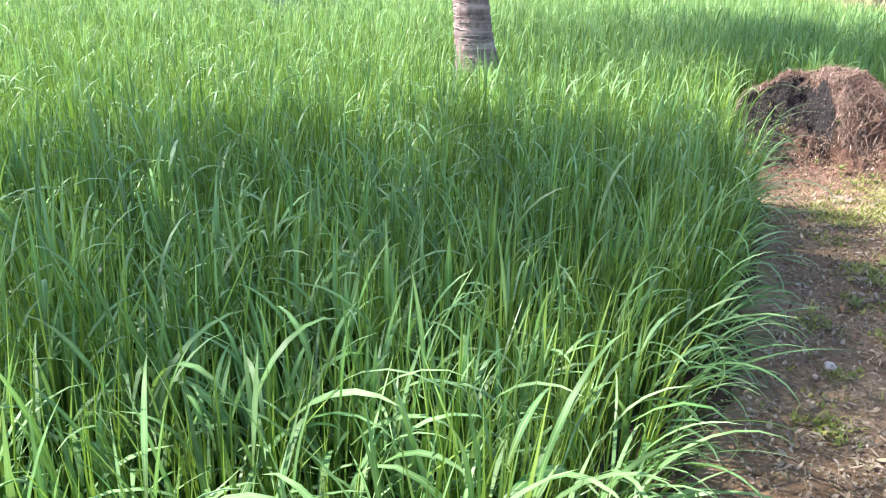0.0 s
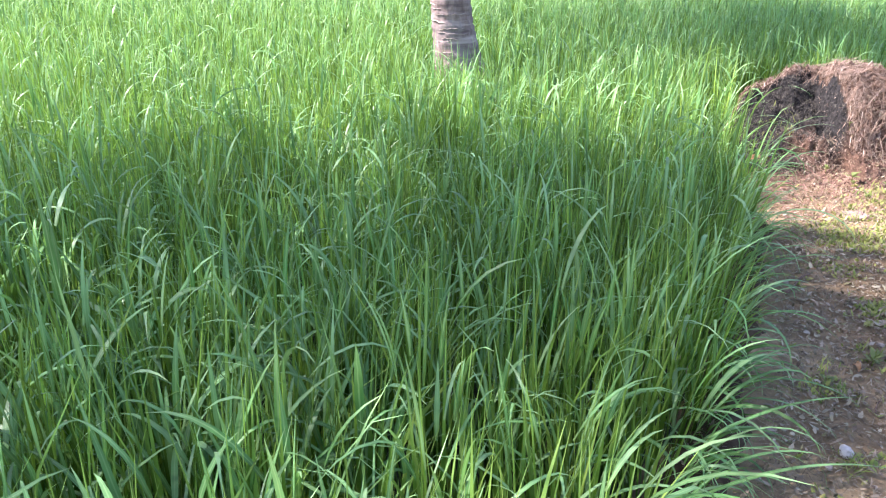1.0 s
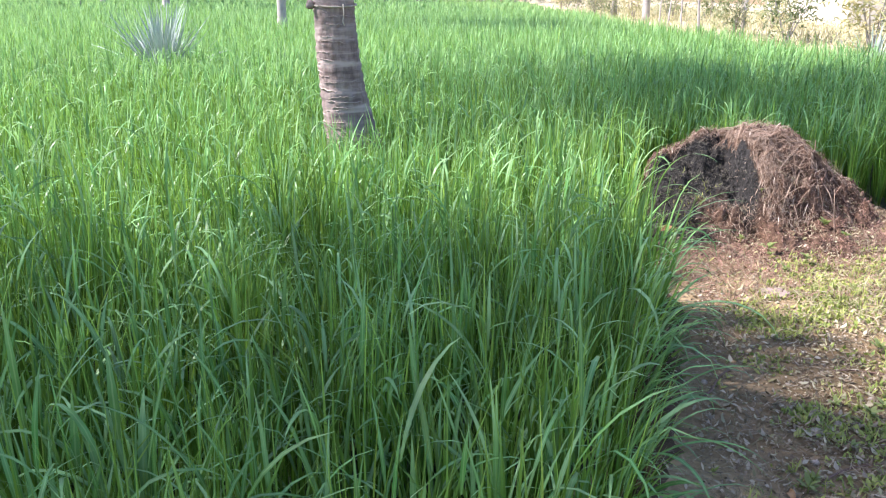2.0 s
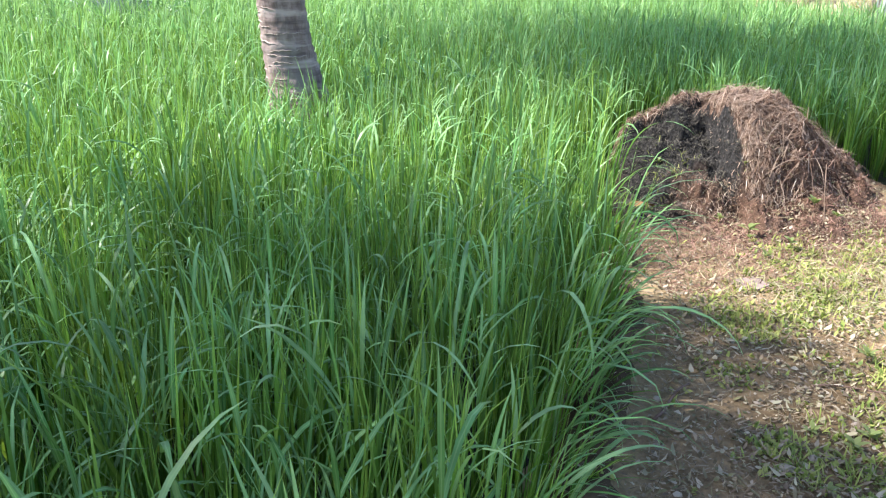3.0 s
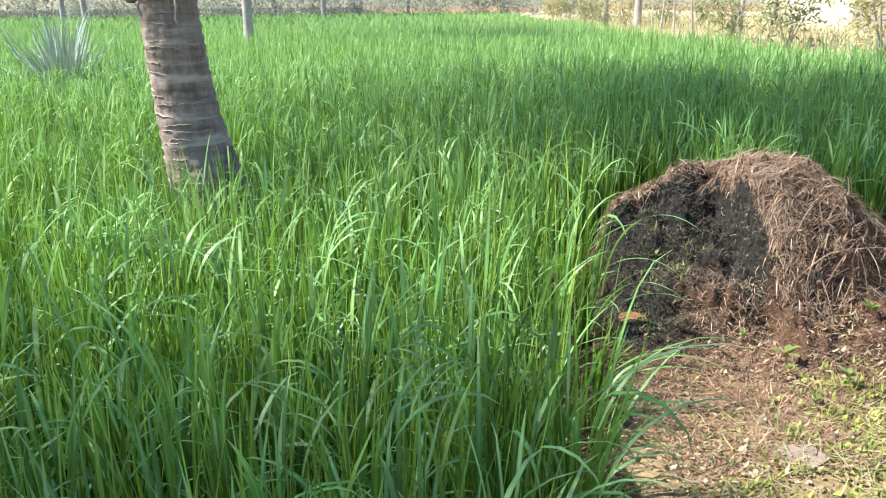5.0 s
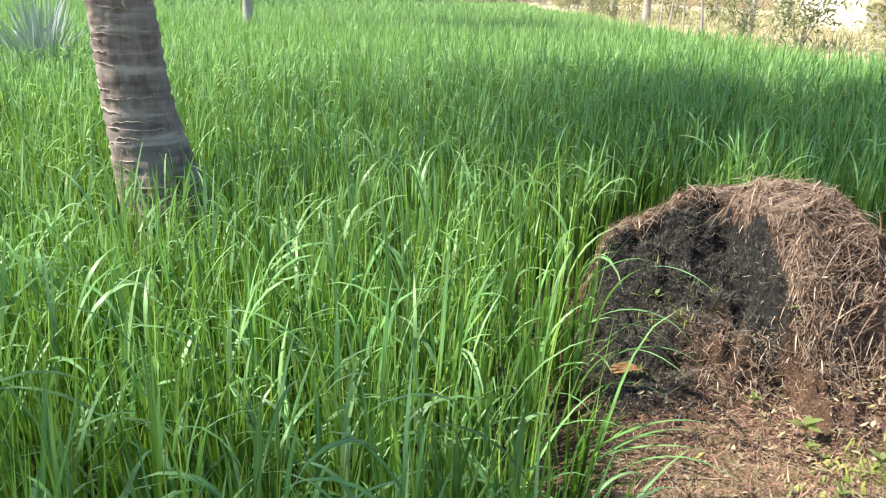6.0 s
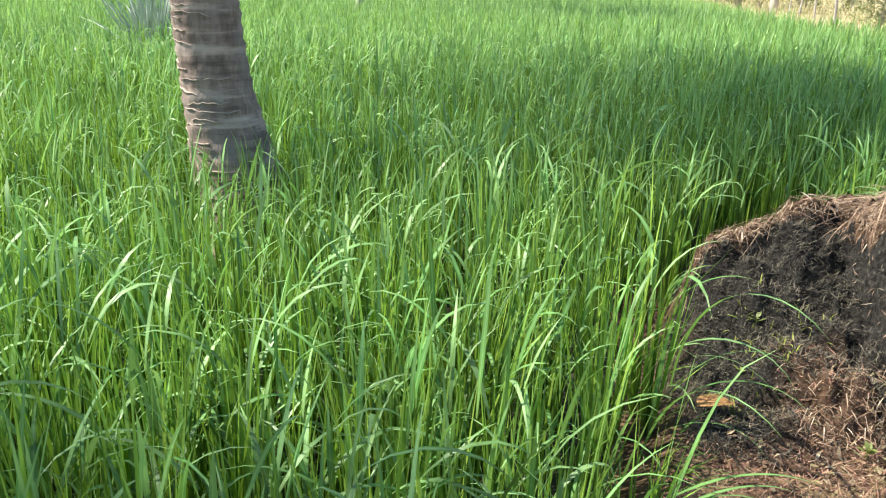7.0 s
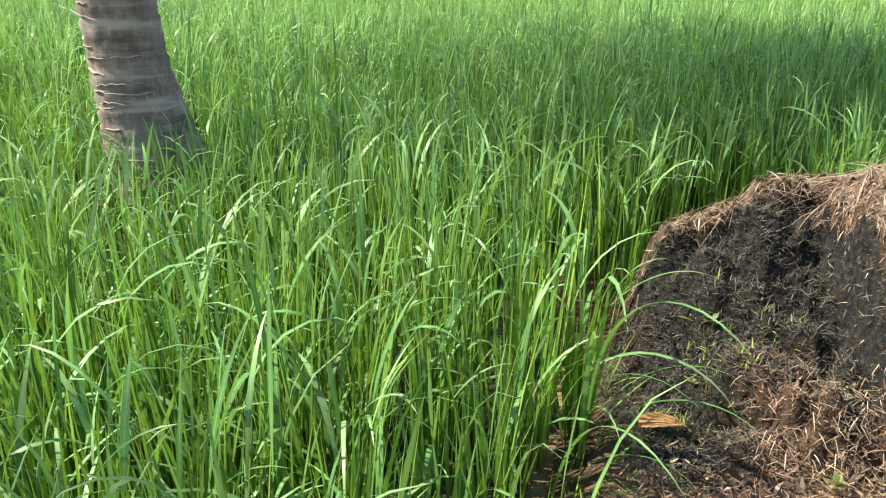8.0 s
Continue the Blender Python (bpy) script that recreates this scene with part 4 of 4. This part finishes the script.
straws.append(ribbons(hang, -np.pi / 2 + rng.normal(0, 0.9, m), rng.uniform(0.6, 2.2, m), rng.uniform(0, 1.0, m), rng.uniform(0.02, 0.07, m), rng.uniform(0.002, 0.005, m), 4, rng.normal(0, 0.5, m), start=0.9))
# broken straw ends sticking out of the steep side of the hollow
m = 1700
x, y = rng.uniform(2.685, 2.95, m), rng.uniform(5.02, 5.62, m)
keep = (heap_height(x, y) > 0.12) & (heap_height(x, y) > heap_height(x - 0.04, y) + 0.01)
x, y = x[keep], y[keep]
m = len(x)
ends = np.stack([x, y, heap_height(x, y) - 0.012 - rng.uniform(0, 1, m) * 0.8 * (heap_height(x, y) - heap_height(x - 0.03, y))], 1)
straws.append(ribbons(ends, np.where(rng.uniform(0, 1, m) < 0.5, np.pi, -np.pi / 2) + rng.normal(0, 0.7, m), rng.uniform(1.2, 2.5, m), rng.uniform(0, 0.7, m), rng.uniform(0.012, 0.042, m), rng.uniform(0.0015, 0.0034, m), 4, rng.normal(0, 0.5, m), start=0.9))
# short straws bedded close beside the cut
m = 3600
x, y = 2.737 + 0.17 * rng.uniform(0, 1, m) ** 1.3, rng.uniform(4.98, 5.66, m)
L = rng.uniform(0.015, 0.075, m)
az = np.where(rng.uniform(0, 1, m) < 0.5, rng.normal(0, 0.5, m), -np.pi / 2 + rng.normal(0, 0.6, m))
dz = on_heap(x + L * np.cos(az), y + L * np.sin(az)) - on_heap(x, y)
straws.append(ribbons(np.stack([x, y, on_heap(x, y) + 0.014], 1), az, np.pi / 2 - np.arctan2(dz, L) - rng.uniform(0, 0.4, m), rng.uniform(0, 0.8, m), L, rng.uniform(0.0016, 0.0036, m), 4, rng.normal(0, 0.5, m), start=0.9))
# long bent straws drooping over the face
p = scatter(2600, 2.72, 3.7, 4.95, 5.95, lambda x, y: (heap_height(x, y) > 0.2) & (heap_height(x, y) > 0.5 * rng.uniform(0, 1, len(x))))
m = len(p)
L = rng.uniform(0.10, 0.26, m)
az = np.where(rng.uniform(0, 1, m) < 0.6, rng.choice([0.0, np.pi], m) + rng.normal(0, 0.6, m), rng.uniform(0, 2 * np.pi, m))
dz = on_heap(p[:, 0] + L * np.cos(az), p[:, 1] + L * np.sin(az)) - on_heap(p[:, 0], p[:, 1])
keep = (np.abs(dz) < 0.9 * L) & ((p[:, 0] + L * np.cos(az) > 2.735) | (p[:, 1] > 5.62))
p, L, az, dz = p[keep], L[keep], az[keep], dz[keep]
m = len(p)
lean = np.pi / 2 - np.arctan2(dz + 0.02, L) - rng.uniform(0.1, 0.35, m)
straws.append(ribbons(np.stack([p[:, 0], p[:, 1], on_heap(p[:, 0], p[:, 1]) + 0.012], 1), az, lean, rng.uniform(0.4, 1.0, m), L, rng.uniform(0.002, 0.0042, m), 6, rng.normal(0, 0.4, m), start=0.9))
m = 500
x, y = rng.uniform(2.40, 2.86, m), 5.02 + 0.13 * rng.uniform(0, 1, m) + 0.04 * rng.normal(0, 1, m)
fringe = np.stack([x, y, heap_height(x, y) + rng.uniform(-0.015, 0.015, m)], 1)
straws.append(ribbons(fringe, -np.pi / 2 + rng.normal(0, 0.9, m), rng.uniform(1.2, 2.3, m), rng.uniform(0.0, 0.9, m), rng.uniform(0.015, 0.06, m), rng.uniform(0.0012, 0.003, m), 4, rng.normal(0, 0.5, m), start=0.9))
p = scatter(2400, 2.74, 3.9, 4.95, 6.1, lambda x, y: heap_height(x, y) > 0.22)
m = len(p)
az = rng.choice([0.0, np.pi], m) + rng.normal(0, 0.5, m)
L = rng.uniform(0.12, 0.34, m)
dz = on_heap(p[:, 0] + L * np.cos(az), p[:, 1] + L * np.sin(az)) - on_heap(p[:, 0], p[:, 1])
keep = (np.abs(dz) < 0.8 * L) & ((p[:, 0] + L * np.cos(az) > 2.735) | (p[:, 1] > 5.62))
p, L, az, dz = p[keep], L[keep], az[keep], dz[keep]
m = len(p)
tangle = np.stack([p[:, 0], p[:, 1], on_heap(p[:, 0], p[:, 1]) + 0.008], 1)
straws.append(ribbons(tangle, az, np.pi / 2 - np.arctan2(dz, L) - rng.uniform(0.05, 0.5, m), rng.uniform(0.2, 1.3, m), L, rng.uniform(0.0025, 0.0055, m), 7, rng.normal(0, 0.6, m), start=0.9))
tagged(ribbon_mesh("straw", straws, STRAW), "loose dry straw stalks lying over the heap", "straw", kind="stuff")


WEED_SPOTS = ((2.12, 3.88, 0.10), (2.27, 3.99, 0.14), (2.46, 4.04, 0.17), (2.68, 4.12, 0.2), (2.60, 4.30, 0.12), (2.82, 4.45, 0.2), (3.10, 4.35, 0.28), (3.16, 4.98, 0.17), (2.09, 3.08, 0.11), (1.70, 2.76, 0.08), (1.72, 2.44, 0.08), (2.55, 3.50, 0.16), (3.4, 4.2, 0.3), (2.0, 2.78, 0.13), (1.98, 3.52, 0.08), (2.35, 3.2, 0.1), (1.47, 2.60, 0.06), (1.92, 3.10, 0.09), (1.20, 2.08, 0.07), (1.16, 1.90, 0.07), (1.36, 2.20, 0.04))


# pale clippings added so the sunlit weed patch looks brighter
p = scatter(9000, 1.9, 4.2, 3.5, 5.2, lambda x, y: (bank_gap(x, y) < -0.05) & (heap_height(x, y) < 0.1))
p = p[rng.uniform(0, 1, len(p)) < np.exp(-(((p[:, 0] - 3.05) / 0.55) ** 2 + ((p[:, 1] - 4.2) / 0.32) ** 2))]
n = len(p)
dry = [lying(p, 0.012 + 0.012 * rng.uniform(0, 1, n), rng.uniform(0.02, 0.10, n), rng.uniform(0.002, 0.005, n), 0.15)]
tagged(ribbon_mesh("sun_patch_grass", dry, BANK_GRASS), "pale dry grass clippings added to brighten the sunlit weeds on the path", "dry grass", kind="stuff")


def weed_cover(x, y):
    return sum(np.exp(-((x - a) ** 2 + (y - b) ** 2) / r ** 2) for a, b, r in WEED_SPOTS)


p = scatter(19000, 1.0, 4.2, 1.8, 5.3, lambda x, y: (bank_gap(x, y) < -0.02) & (heap_height(x, y) < 0.06))
dens = weed_cover(p[:, 0], p[:, 1]) * (0.15 + 0.85 * (rough_at(p[:, 0], p[:, 1], 5.0, 9.0) > -0.1))
p = p[rng.uniform(0, 1, len(p)) < dens + 0.015]
p = np.repeat(p, 5, 0) + rng.normal(0, 0.014, (5 * len(p), 2))
m = len(p)
weeds = [ribbons(np.concatenate([p, np.full((m, 1), 0.004)], 1), rng.uniform(0, 6.28, m), rng.uniform(0.4, 1.3, m), rng.uniform(0, 0.6, m), rng.uniform(0.011, 0.034, m), rng.uniform(0.007, 0.018, m), 3, rng.normal(0, 0.5, m), start=0.3)]
# short tufts of grass standing among the weeds
p = scatter(7000, 1.0, 4.0, 1.8, 5.3, lambda x, y: (bank_gap(x, y) < -0.05) & (heap_height(x, y) < 0.06))
p = p[rng.uniform(0, 1, len(p)) < weed_cover(p[:, 0], p[:, 1]) * (rough_at(p[:, 0], p[:, 1], 7.0, 3.0) > 0.0)]
p = np.repeat(p, 6, 0) + rng.normal(0, 0.012, (6 * len(p), 2))
m = len(p)
weeds.append(ribbons(np.concatenate([p, np.full((m, 1), 0.002)], 1), rng.uniform(0, 6.28, m), rng.uniform(0.1, 1.0, m), rng.uniform(0, 1.3, m), rng.uniform(0.02, 0.07, m), rng.uniform(0.003, 0.006, m), 4, rng.normal(0, 0.5, m)))
# tufts that grow in the ashes of the hollow
p = np.concatenate([np.array(c) + rng.normal(0, r, (k, 2)) for c, r, k in (((2.31, 5.20), 0.035, 14), ((2.43, 5.27), 0.04, 16), ((2.36, 5.38), 0.03, 8), ((2.52, 5.36), 0.03, 6))])
p = np.repeat(p, 5, 0) + rng.normal(0, 0.01, (5 * len(p), 2))
m = len(p)
weeds.append(ribbons(np.concatenate([p, (on_heap(p[:, 0], p[:, 1]) - 0.004)[:, None]], 1), rng.uniform(0, 6.28, m), rng.uniform(0.2, 1.2, m), rng.uniform(0, 1.3, m), rng.uniform(0.02, 0.055, m), rng.uniform(0.003, 0.006, m), 4, rng.normal(0, 0.5, m)))
tagged(ribbon_mesh("ground_weeds", weeds, WEED), "patch of small yellow-green weeds on the path", "weeds", kind="stuff")

# chaff and dark crumbs round the foot of the heap
p = scatter(40000, 2.0, 3.7, 4.15, 5.5, lambda x, y: (bank_gap(x, y) < 0.0) & (heap_height(x, y) < 0.34) & ~((x < 2.74) & (y > 5.26)) & ~((x > 2.62) & (x < 2.737) & (y > 5.08)) & ~((x < 2.40) & (y > 5.0) & (rng.uniform(0, 1, len(x)) < 0.75)) & ~(shade_patch(x, y) & (rng.uniform(0, 1, len(x)) < 0.4)))
n = len(p)
zs = on_heap(p[:, 0], p[:, 1]) + 0.002 + 0.010 * rng.uniform(0, 1, n)
size = rng.uniform(0, 1, n)
crumbs = [lying(p, zs, 0.004 + 0.012 * size + 0.05 * size ** 8, 0.0015 + 0.004 * rng.uniform(0, 1, n) ** 2, 0.35, 2, curl=0.6, start=0.6)]
tagged(ribbon_mesh("chaff", crumbs, CHAFF), "reddish-brown chaff and broken straw spread before the heap", "chaff", kind="stuff")


# burnt crumbs in the hollow
p = scatter(15000, 2.12, 2.74, 4.92, 5.68, lambda x, y: (heap_height(x, y) < 0.50) & (bank_gap(x, y) < 0.02) & (rng.uniform(0, 1, len(x)) < smooth(4.9, 5.35 - 0.25 * smooth(2.5, 2.35, x) - 0.2 * smooth(2.58, 2.66, x), y)))
n = len(p)
zs = on_heap(p[:, 0], p[:, 1]) + 0.012 * rng.uniform(0, 1, n)
crumbs = [lying(p, zs, rng.uniform(0.006, 0.05, n), rng.uniform(0.0012, 0.0035, n), 0.5, 2, curl=0.8, start=0.6)]
tagged(ribbon_mesh("burnt_debris", crumbs, BURNT), "dark burnt straw crumbs in the hollow of the heap", "debris", kind="stuff")


# ---- single small things on the path ----
def lump(name, at, size, seed, mat, label, category, group=""):
    """A rounded stone or clod."""
    bm = bmesh.new()
    bmesh.ops.create_icosphere(bm, subdivisions=2, radius=1.0)
    for v in bm.verts:
        v.co *= 1 + 0.25 * noise.noise(v.co * 1.3 + Vector((seed, 0, 0)))
        v.co = Vector((v.co.x * size[0], v.co.y * size[1], v.co.z * size[2]))
    me = bpy.data.meshes.new(name)
    bm.to_mesh(me)
    bm.free()
    me.materials.append(mat)
    me.polygons.foreach_set("use_smooth", np.ones(len(me.polygons), bool))
    ob = new(name, me)
    ob.matrix_world = pose(at[0], at[1], at[2] + size[2] * 0.6, 0, 0, seed * 77)
    return tagged(ob, label, category, group)


lump("stone", (1.357, 2.263, 0.0), (0.026, 0.020, 0.016), 1, WHITE_STONE, "small whitish rounded stone on the earth path", "stone", "stones on the path")
lump("stone", (1.90, 3.05, 0.0), (0.030, 0.019, 0.010), 2, STONE, "flat whitish stone on the earth path", "stone", "stones on the path")
lump("stone", (1.276, 2.20, 0.0), (0.014, 0.012, 0.009), 3, STONE, "pebble beside a pale stone on the path", "stone", "stones on the path")
rs = random.Random(21)
for k in range(46):
    y = rs.uniform(1.6, 4.9)
    x = float(np.interp(y, BANK_Y[2:9], BANK_X[2:9])) + rs.uniform(0.12, 1.5)
    r = rs.uniform(0.006, 0.016)
    lump("stone", (x, y, 0.0), (r, r * rs.uniform(0.6, 1), r * 0.6), 5 + k, STONE if k % 3 else SOIL, "pebble on the earth path" if k % 3 else "crumb of dry earth on the path", "stone", "stones on the path")

SLAB = plain_material("dull_slab", (0.17, 0.13, 0.11), (0.30, 0.24, 0.20), 16)

# flat slab before the heap
bm = bmesh.new()
ring = [(-0.075, 0.0), (-0.03, 0.055), (0.05, 0.05), (0.075, -0.02), (0.02, -0.06), (-0.05, -0.05)]
top = [bm.verts.new((x, y, 0.016 + 0.006 * math.sin(9 * x))) for x, y in ring]
low = [bm.verts.new((x, y, 0.004)) for x, y in ring]
bm.faces.new(top)
bm.faces.new(low[::-1])
for i in range(6):
    j = (i + 1) % 6
    bm.faces.new((top[j], top[i], low[i], low[j]))
me = bpy.data.meshes.new("flat_stone")
bm.to_mesh(me)
bm.free()
me.materials.append(SLAB)
flat_stone = tagged(new("flat_stone", me), "flat pale slab of stone lying before the compost heap", "stone")
flat_stone.matrix_world = pose(2.372, 4.23, 0.0, 2, -2, -10)

TWIG = plain_material("dry_twig", (0.12, 0.075, 0.055), (0.22, 0.15, 0.11), 30)


def twig(a, b, r, seed, label):
    a, b = Vector(a), Vector(b)
    side = (b - a).cross(Vector((0, 0, 1))).normalized() * (b - a).length * 0.05
    pts = [a.lerp(b, u) + side * math.sin(u * 5 + seed) + Vector((0, 0, 0.4 * r * math.sin(u * 9))) for u in np.linspace(0, 1, 9)]
    v, f = tube(pts, [r * (1 - 0.5 * u) for u in np.linspace(0, 1, 9)], 7)
    return tagged(mesh_object("twig", v, f, TWIG), label, "twig", "twigs on the path")


twig((1.614, 3.303, 0.012), (1.80, 3.465, 0.02), 0.006, 1, "short dark dry twig on the path beside the grass")
twig((1.75, 2.80, 0.008), (2.02, 2.86, 0.008), 0.004, 2, "thin dry twig lying on the earth path")
twig((2.2, 3.45, 0.008), (2.45, 3.38, 0.01), 0.004, 3, "thin dry twig lying on the earth path")
twig((1.55, 2.45, 0.008), (1.66, 2.62, 0.01), 0.003, 4, "thin dry twig lying on the earth path")
twig((2.7, 3.7, 0.008), (2.95, 3.78, 0.012), 0.004, 5, "thin dry twig lying on the earth path")

# upright dry stalk beside the heap
v, f = tube([(3.03, 4.81, -0.01), (3.025, 4.81, 0.1), (3.0, 4.805, 0.22), (2.98, 4.805, 0.36)], [0.0028, 0.0024, 0.002, 0.0014], 6)
tagged(mesh_object("dry_stalk", v, f, STRAW), "thin pale dry stalk standing upright beside the heap", "stalk")


def long_straw(a, b, sag, label="long pale straw lying down the side of the heap"):
    """A long stalk laid over the heap."""
    pts = []
    for u in np.linspace(0, 1, 14):
        x, y = a[0] + (b[0] - a[0]) * u + sag * math.sin(math.pi * u), a[1] + (b[1] - a[1]) * u
        pts.append((x, y, float(on_heap(x, y)) + 0.012))
    v, f = tube(pts, [0.0022 - 0.0008 * u for u in np.linspace(0, 1, 14)], 6)
    return tagged(mesh_object("straw_stalk", v, f, PALE_STRAW), label, "straw", "long straws on the heap")


PALE_STRAW = plain_material("pale_straw", (0.30, 0.22, 0.15), (0.46, 0.36, 0.26), 20, 0.7)
long_straw((2.84, 5.50), (2.95, 5.08), 0.02)
long_straw((2.85, 5.50), (3.10, 5.22), -0.02)
long_straw((2.83, 5.52), (2.80, 5.20), 0.0)
rs = random.Random(4)
for k in range(14):
    x, y = rs.uniform(2.85, 3.4), rs.uniform(5.2, 5.7)
    th, L = rs.choice((0, math.pi)) + rs.uniform(-0.5, 0.5), rs.uniform(0.12, 0.3)
    long_straw((x, y), (x + L * math.cos(th), y + L * math.sin(th)), rs.uniform(-0.05, 0.05), "long dry straw lying across the heap")


# fallen leaf under the overhanging grass
def curled_leaf(at, length, width, turn, label, mat):
    verts, faces = [], []
    for i in range(9):
        u = i / 8
        w = width * math.sin(math.pi * (0.06 + 0.9 * u)) ** 0.8 / 2
        for j in (-1, -0.5, 0, 0.5, 1):
            verts.append((length * (u - 0.5), w * j, 0.012 + 0.35 * w * abs(j) ** 1.6 + 0.012 * math.sin(3 * u + j)))
    for i in range(8):
        for j in range(4):
            a = 5 * i + j
            faces.append((a, a + 1, a + 6, a + 5))
    ob = mesh_object("fallen_leaf", verts, faces, mat)
    ob.matrix_world = pose(*at, 0, 0, turn)
    return tagged(ob, label, "leaf", "fallen leaves")


curled_leaf((2.25, 5.18, 0.03), 0.13, 0.055, -8, "curled orange-brown fallen leaf under the overhanging grass", DEAD_LEAF)
curled_leaf((1.62, 2.72, 0.0), 0.05, 0.025, 70, "small dry brown leaf on the path", DEAD_LEAF)


# seedlings
def seedling(at, size, leaves, seed):
    r = np.random.default_rng(seed)
    thing = tagged(new("weed_plant"), "small broad-leaved green weed growing on the path", "weed", "small weeds")
    thing.matrix_world = pose(*at)
    v, f = tube([(0, 0, -0.005), (0.002, 0, size * 0.3), (0, 0.003, size * 0.6)], [0.002, 0.0018, 0.0012], 5)
    mesh_object("stem", v, f, WEED, thing)
    for k in range(leaves):
        az = k * 2.4 + r.uniform(-0.3, 0.3)
        g = ribbons(np.array([[0, 0, size * (0.25 + 0.35 * k / leaves)]]), np.array([az]), np.array([0.5 + 0.6 * r.uniform()]), np.array([0.7]), np.array([size * r.uniform(0.6, 1.0)]),
                    np.array([size * 0.42]), 5, np.array([0.0]), fat=0.45, start=0.1)
        ribbon_mesh("leaf", [g], FRESH).parent = thing
    return thing


FRESH = leaf_material("fresh_weed_leaf", [(0.13, 0.19, 0.06), (0.23, 0.28, 0.09)], (0.25, 0.30, 0.11), (0.38, 0.48, 0.08), 0.3, 0.5, 0.3)
for k, (x, y, z, size, n) in enumerate(((2.642, 4.786, 0.02, 0.075, 6), (1.69, 2.75, 0.0, 0.045, 8), (1.48, 2.64, 0.0, 0.035, 6), (1.73, 2.79, 0.0, 0.035, 6), (2.12, 3.11, 0.0, 0.05, 8), (2.20, 3.16, 0.0, 0.045, 7), (2.48, 3.60, 0.0, 0.055, 8), (2.58, 3.55, 0.0, 0.05, 7), (2.40, 5.40, 0.16, 0.04, 5), (2.34, 5.30, 0.08, 0.035, 5), (2.57, 4.96, 0.03, 0.04, 7), (2.73, 5.10, 0.12, 0.03, 6), (2.60, 4.69, 0.03, 0.035, 6), (2.58, 4.50, 0.01, 0.04, 7), (2.05, 3.2, 0.0, 0.04, 6), (1.95, 2.95, 0.0, 0.03, 6), (2.75, 4.6, 0.03, 0.05, 7), (3.05, 4.95, 0.06, 0.06, 8), (3.15, 4.9, 0.05, 0.05, 8))):
    seedling((x, y, max(z, float(on_heap(x, y)) - 0.004) if y > 4.5 else z), size, n, 60 + k)

# cord tied round the palm
v, f = [], []
cx, r = float(np.interp(1.26, [p[2] for p in main_line], [p[0] for p in main_line])), float(np.interp(1.26, [p[2] for p in main_line], main_radii)) + 0.018
cord = tagged(new("cord"), "old pale cord tied round the palm trunk with a loose end", "cord")
loop = [(cx + r * math.cos(a), 6.66 + r * math.sin(a), 1.255 + 0.012 * math.sin(a)) for a in np.linspace(0, 2 * math.pi, 33)]
v, f = tube(loop, [0.006] * 33, 6)
mesh_object("loop", v, f, ROPE, cord)
v, f = tube([(0.385, 6.66 - r, 1.26), (0.39, 6.655 - r, 1.2), (0.38, 6.655 - r, 1.15), (0.392, 6.655 - r, 1.12)], [0.005] * 4, 6)
mesh_object("loose_end", v, f, ROPE, cord)
lump("palm_husk", (cx - r - 0.005, 6.60, 1.235), (0.03, 0.03, 0.035), 9, BARK, "brown dry husk stub stuck to the palm trunk", "husk")
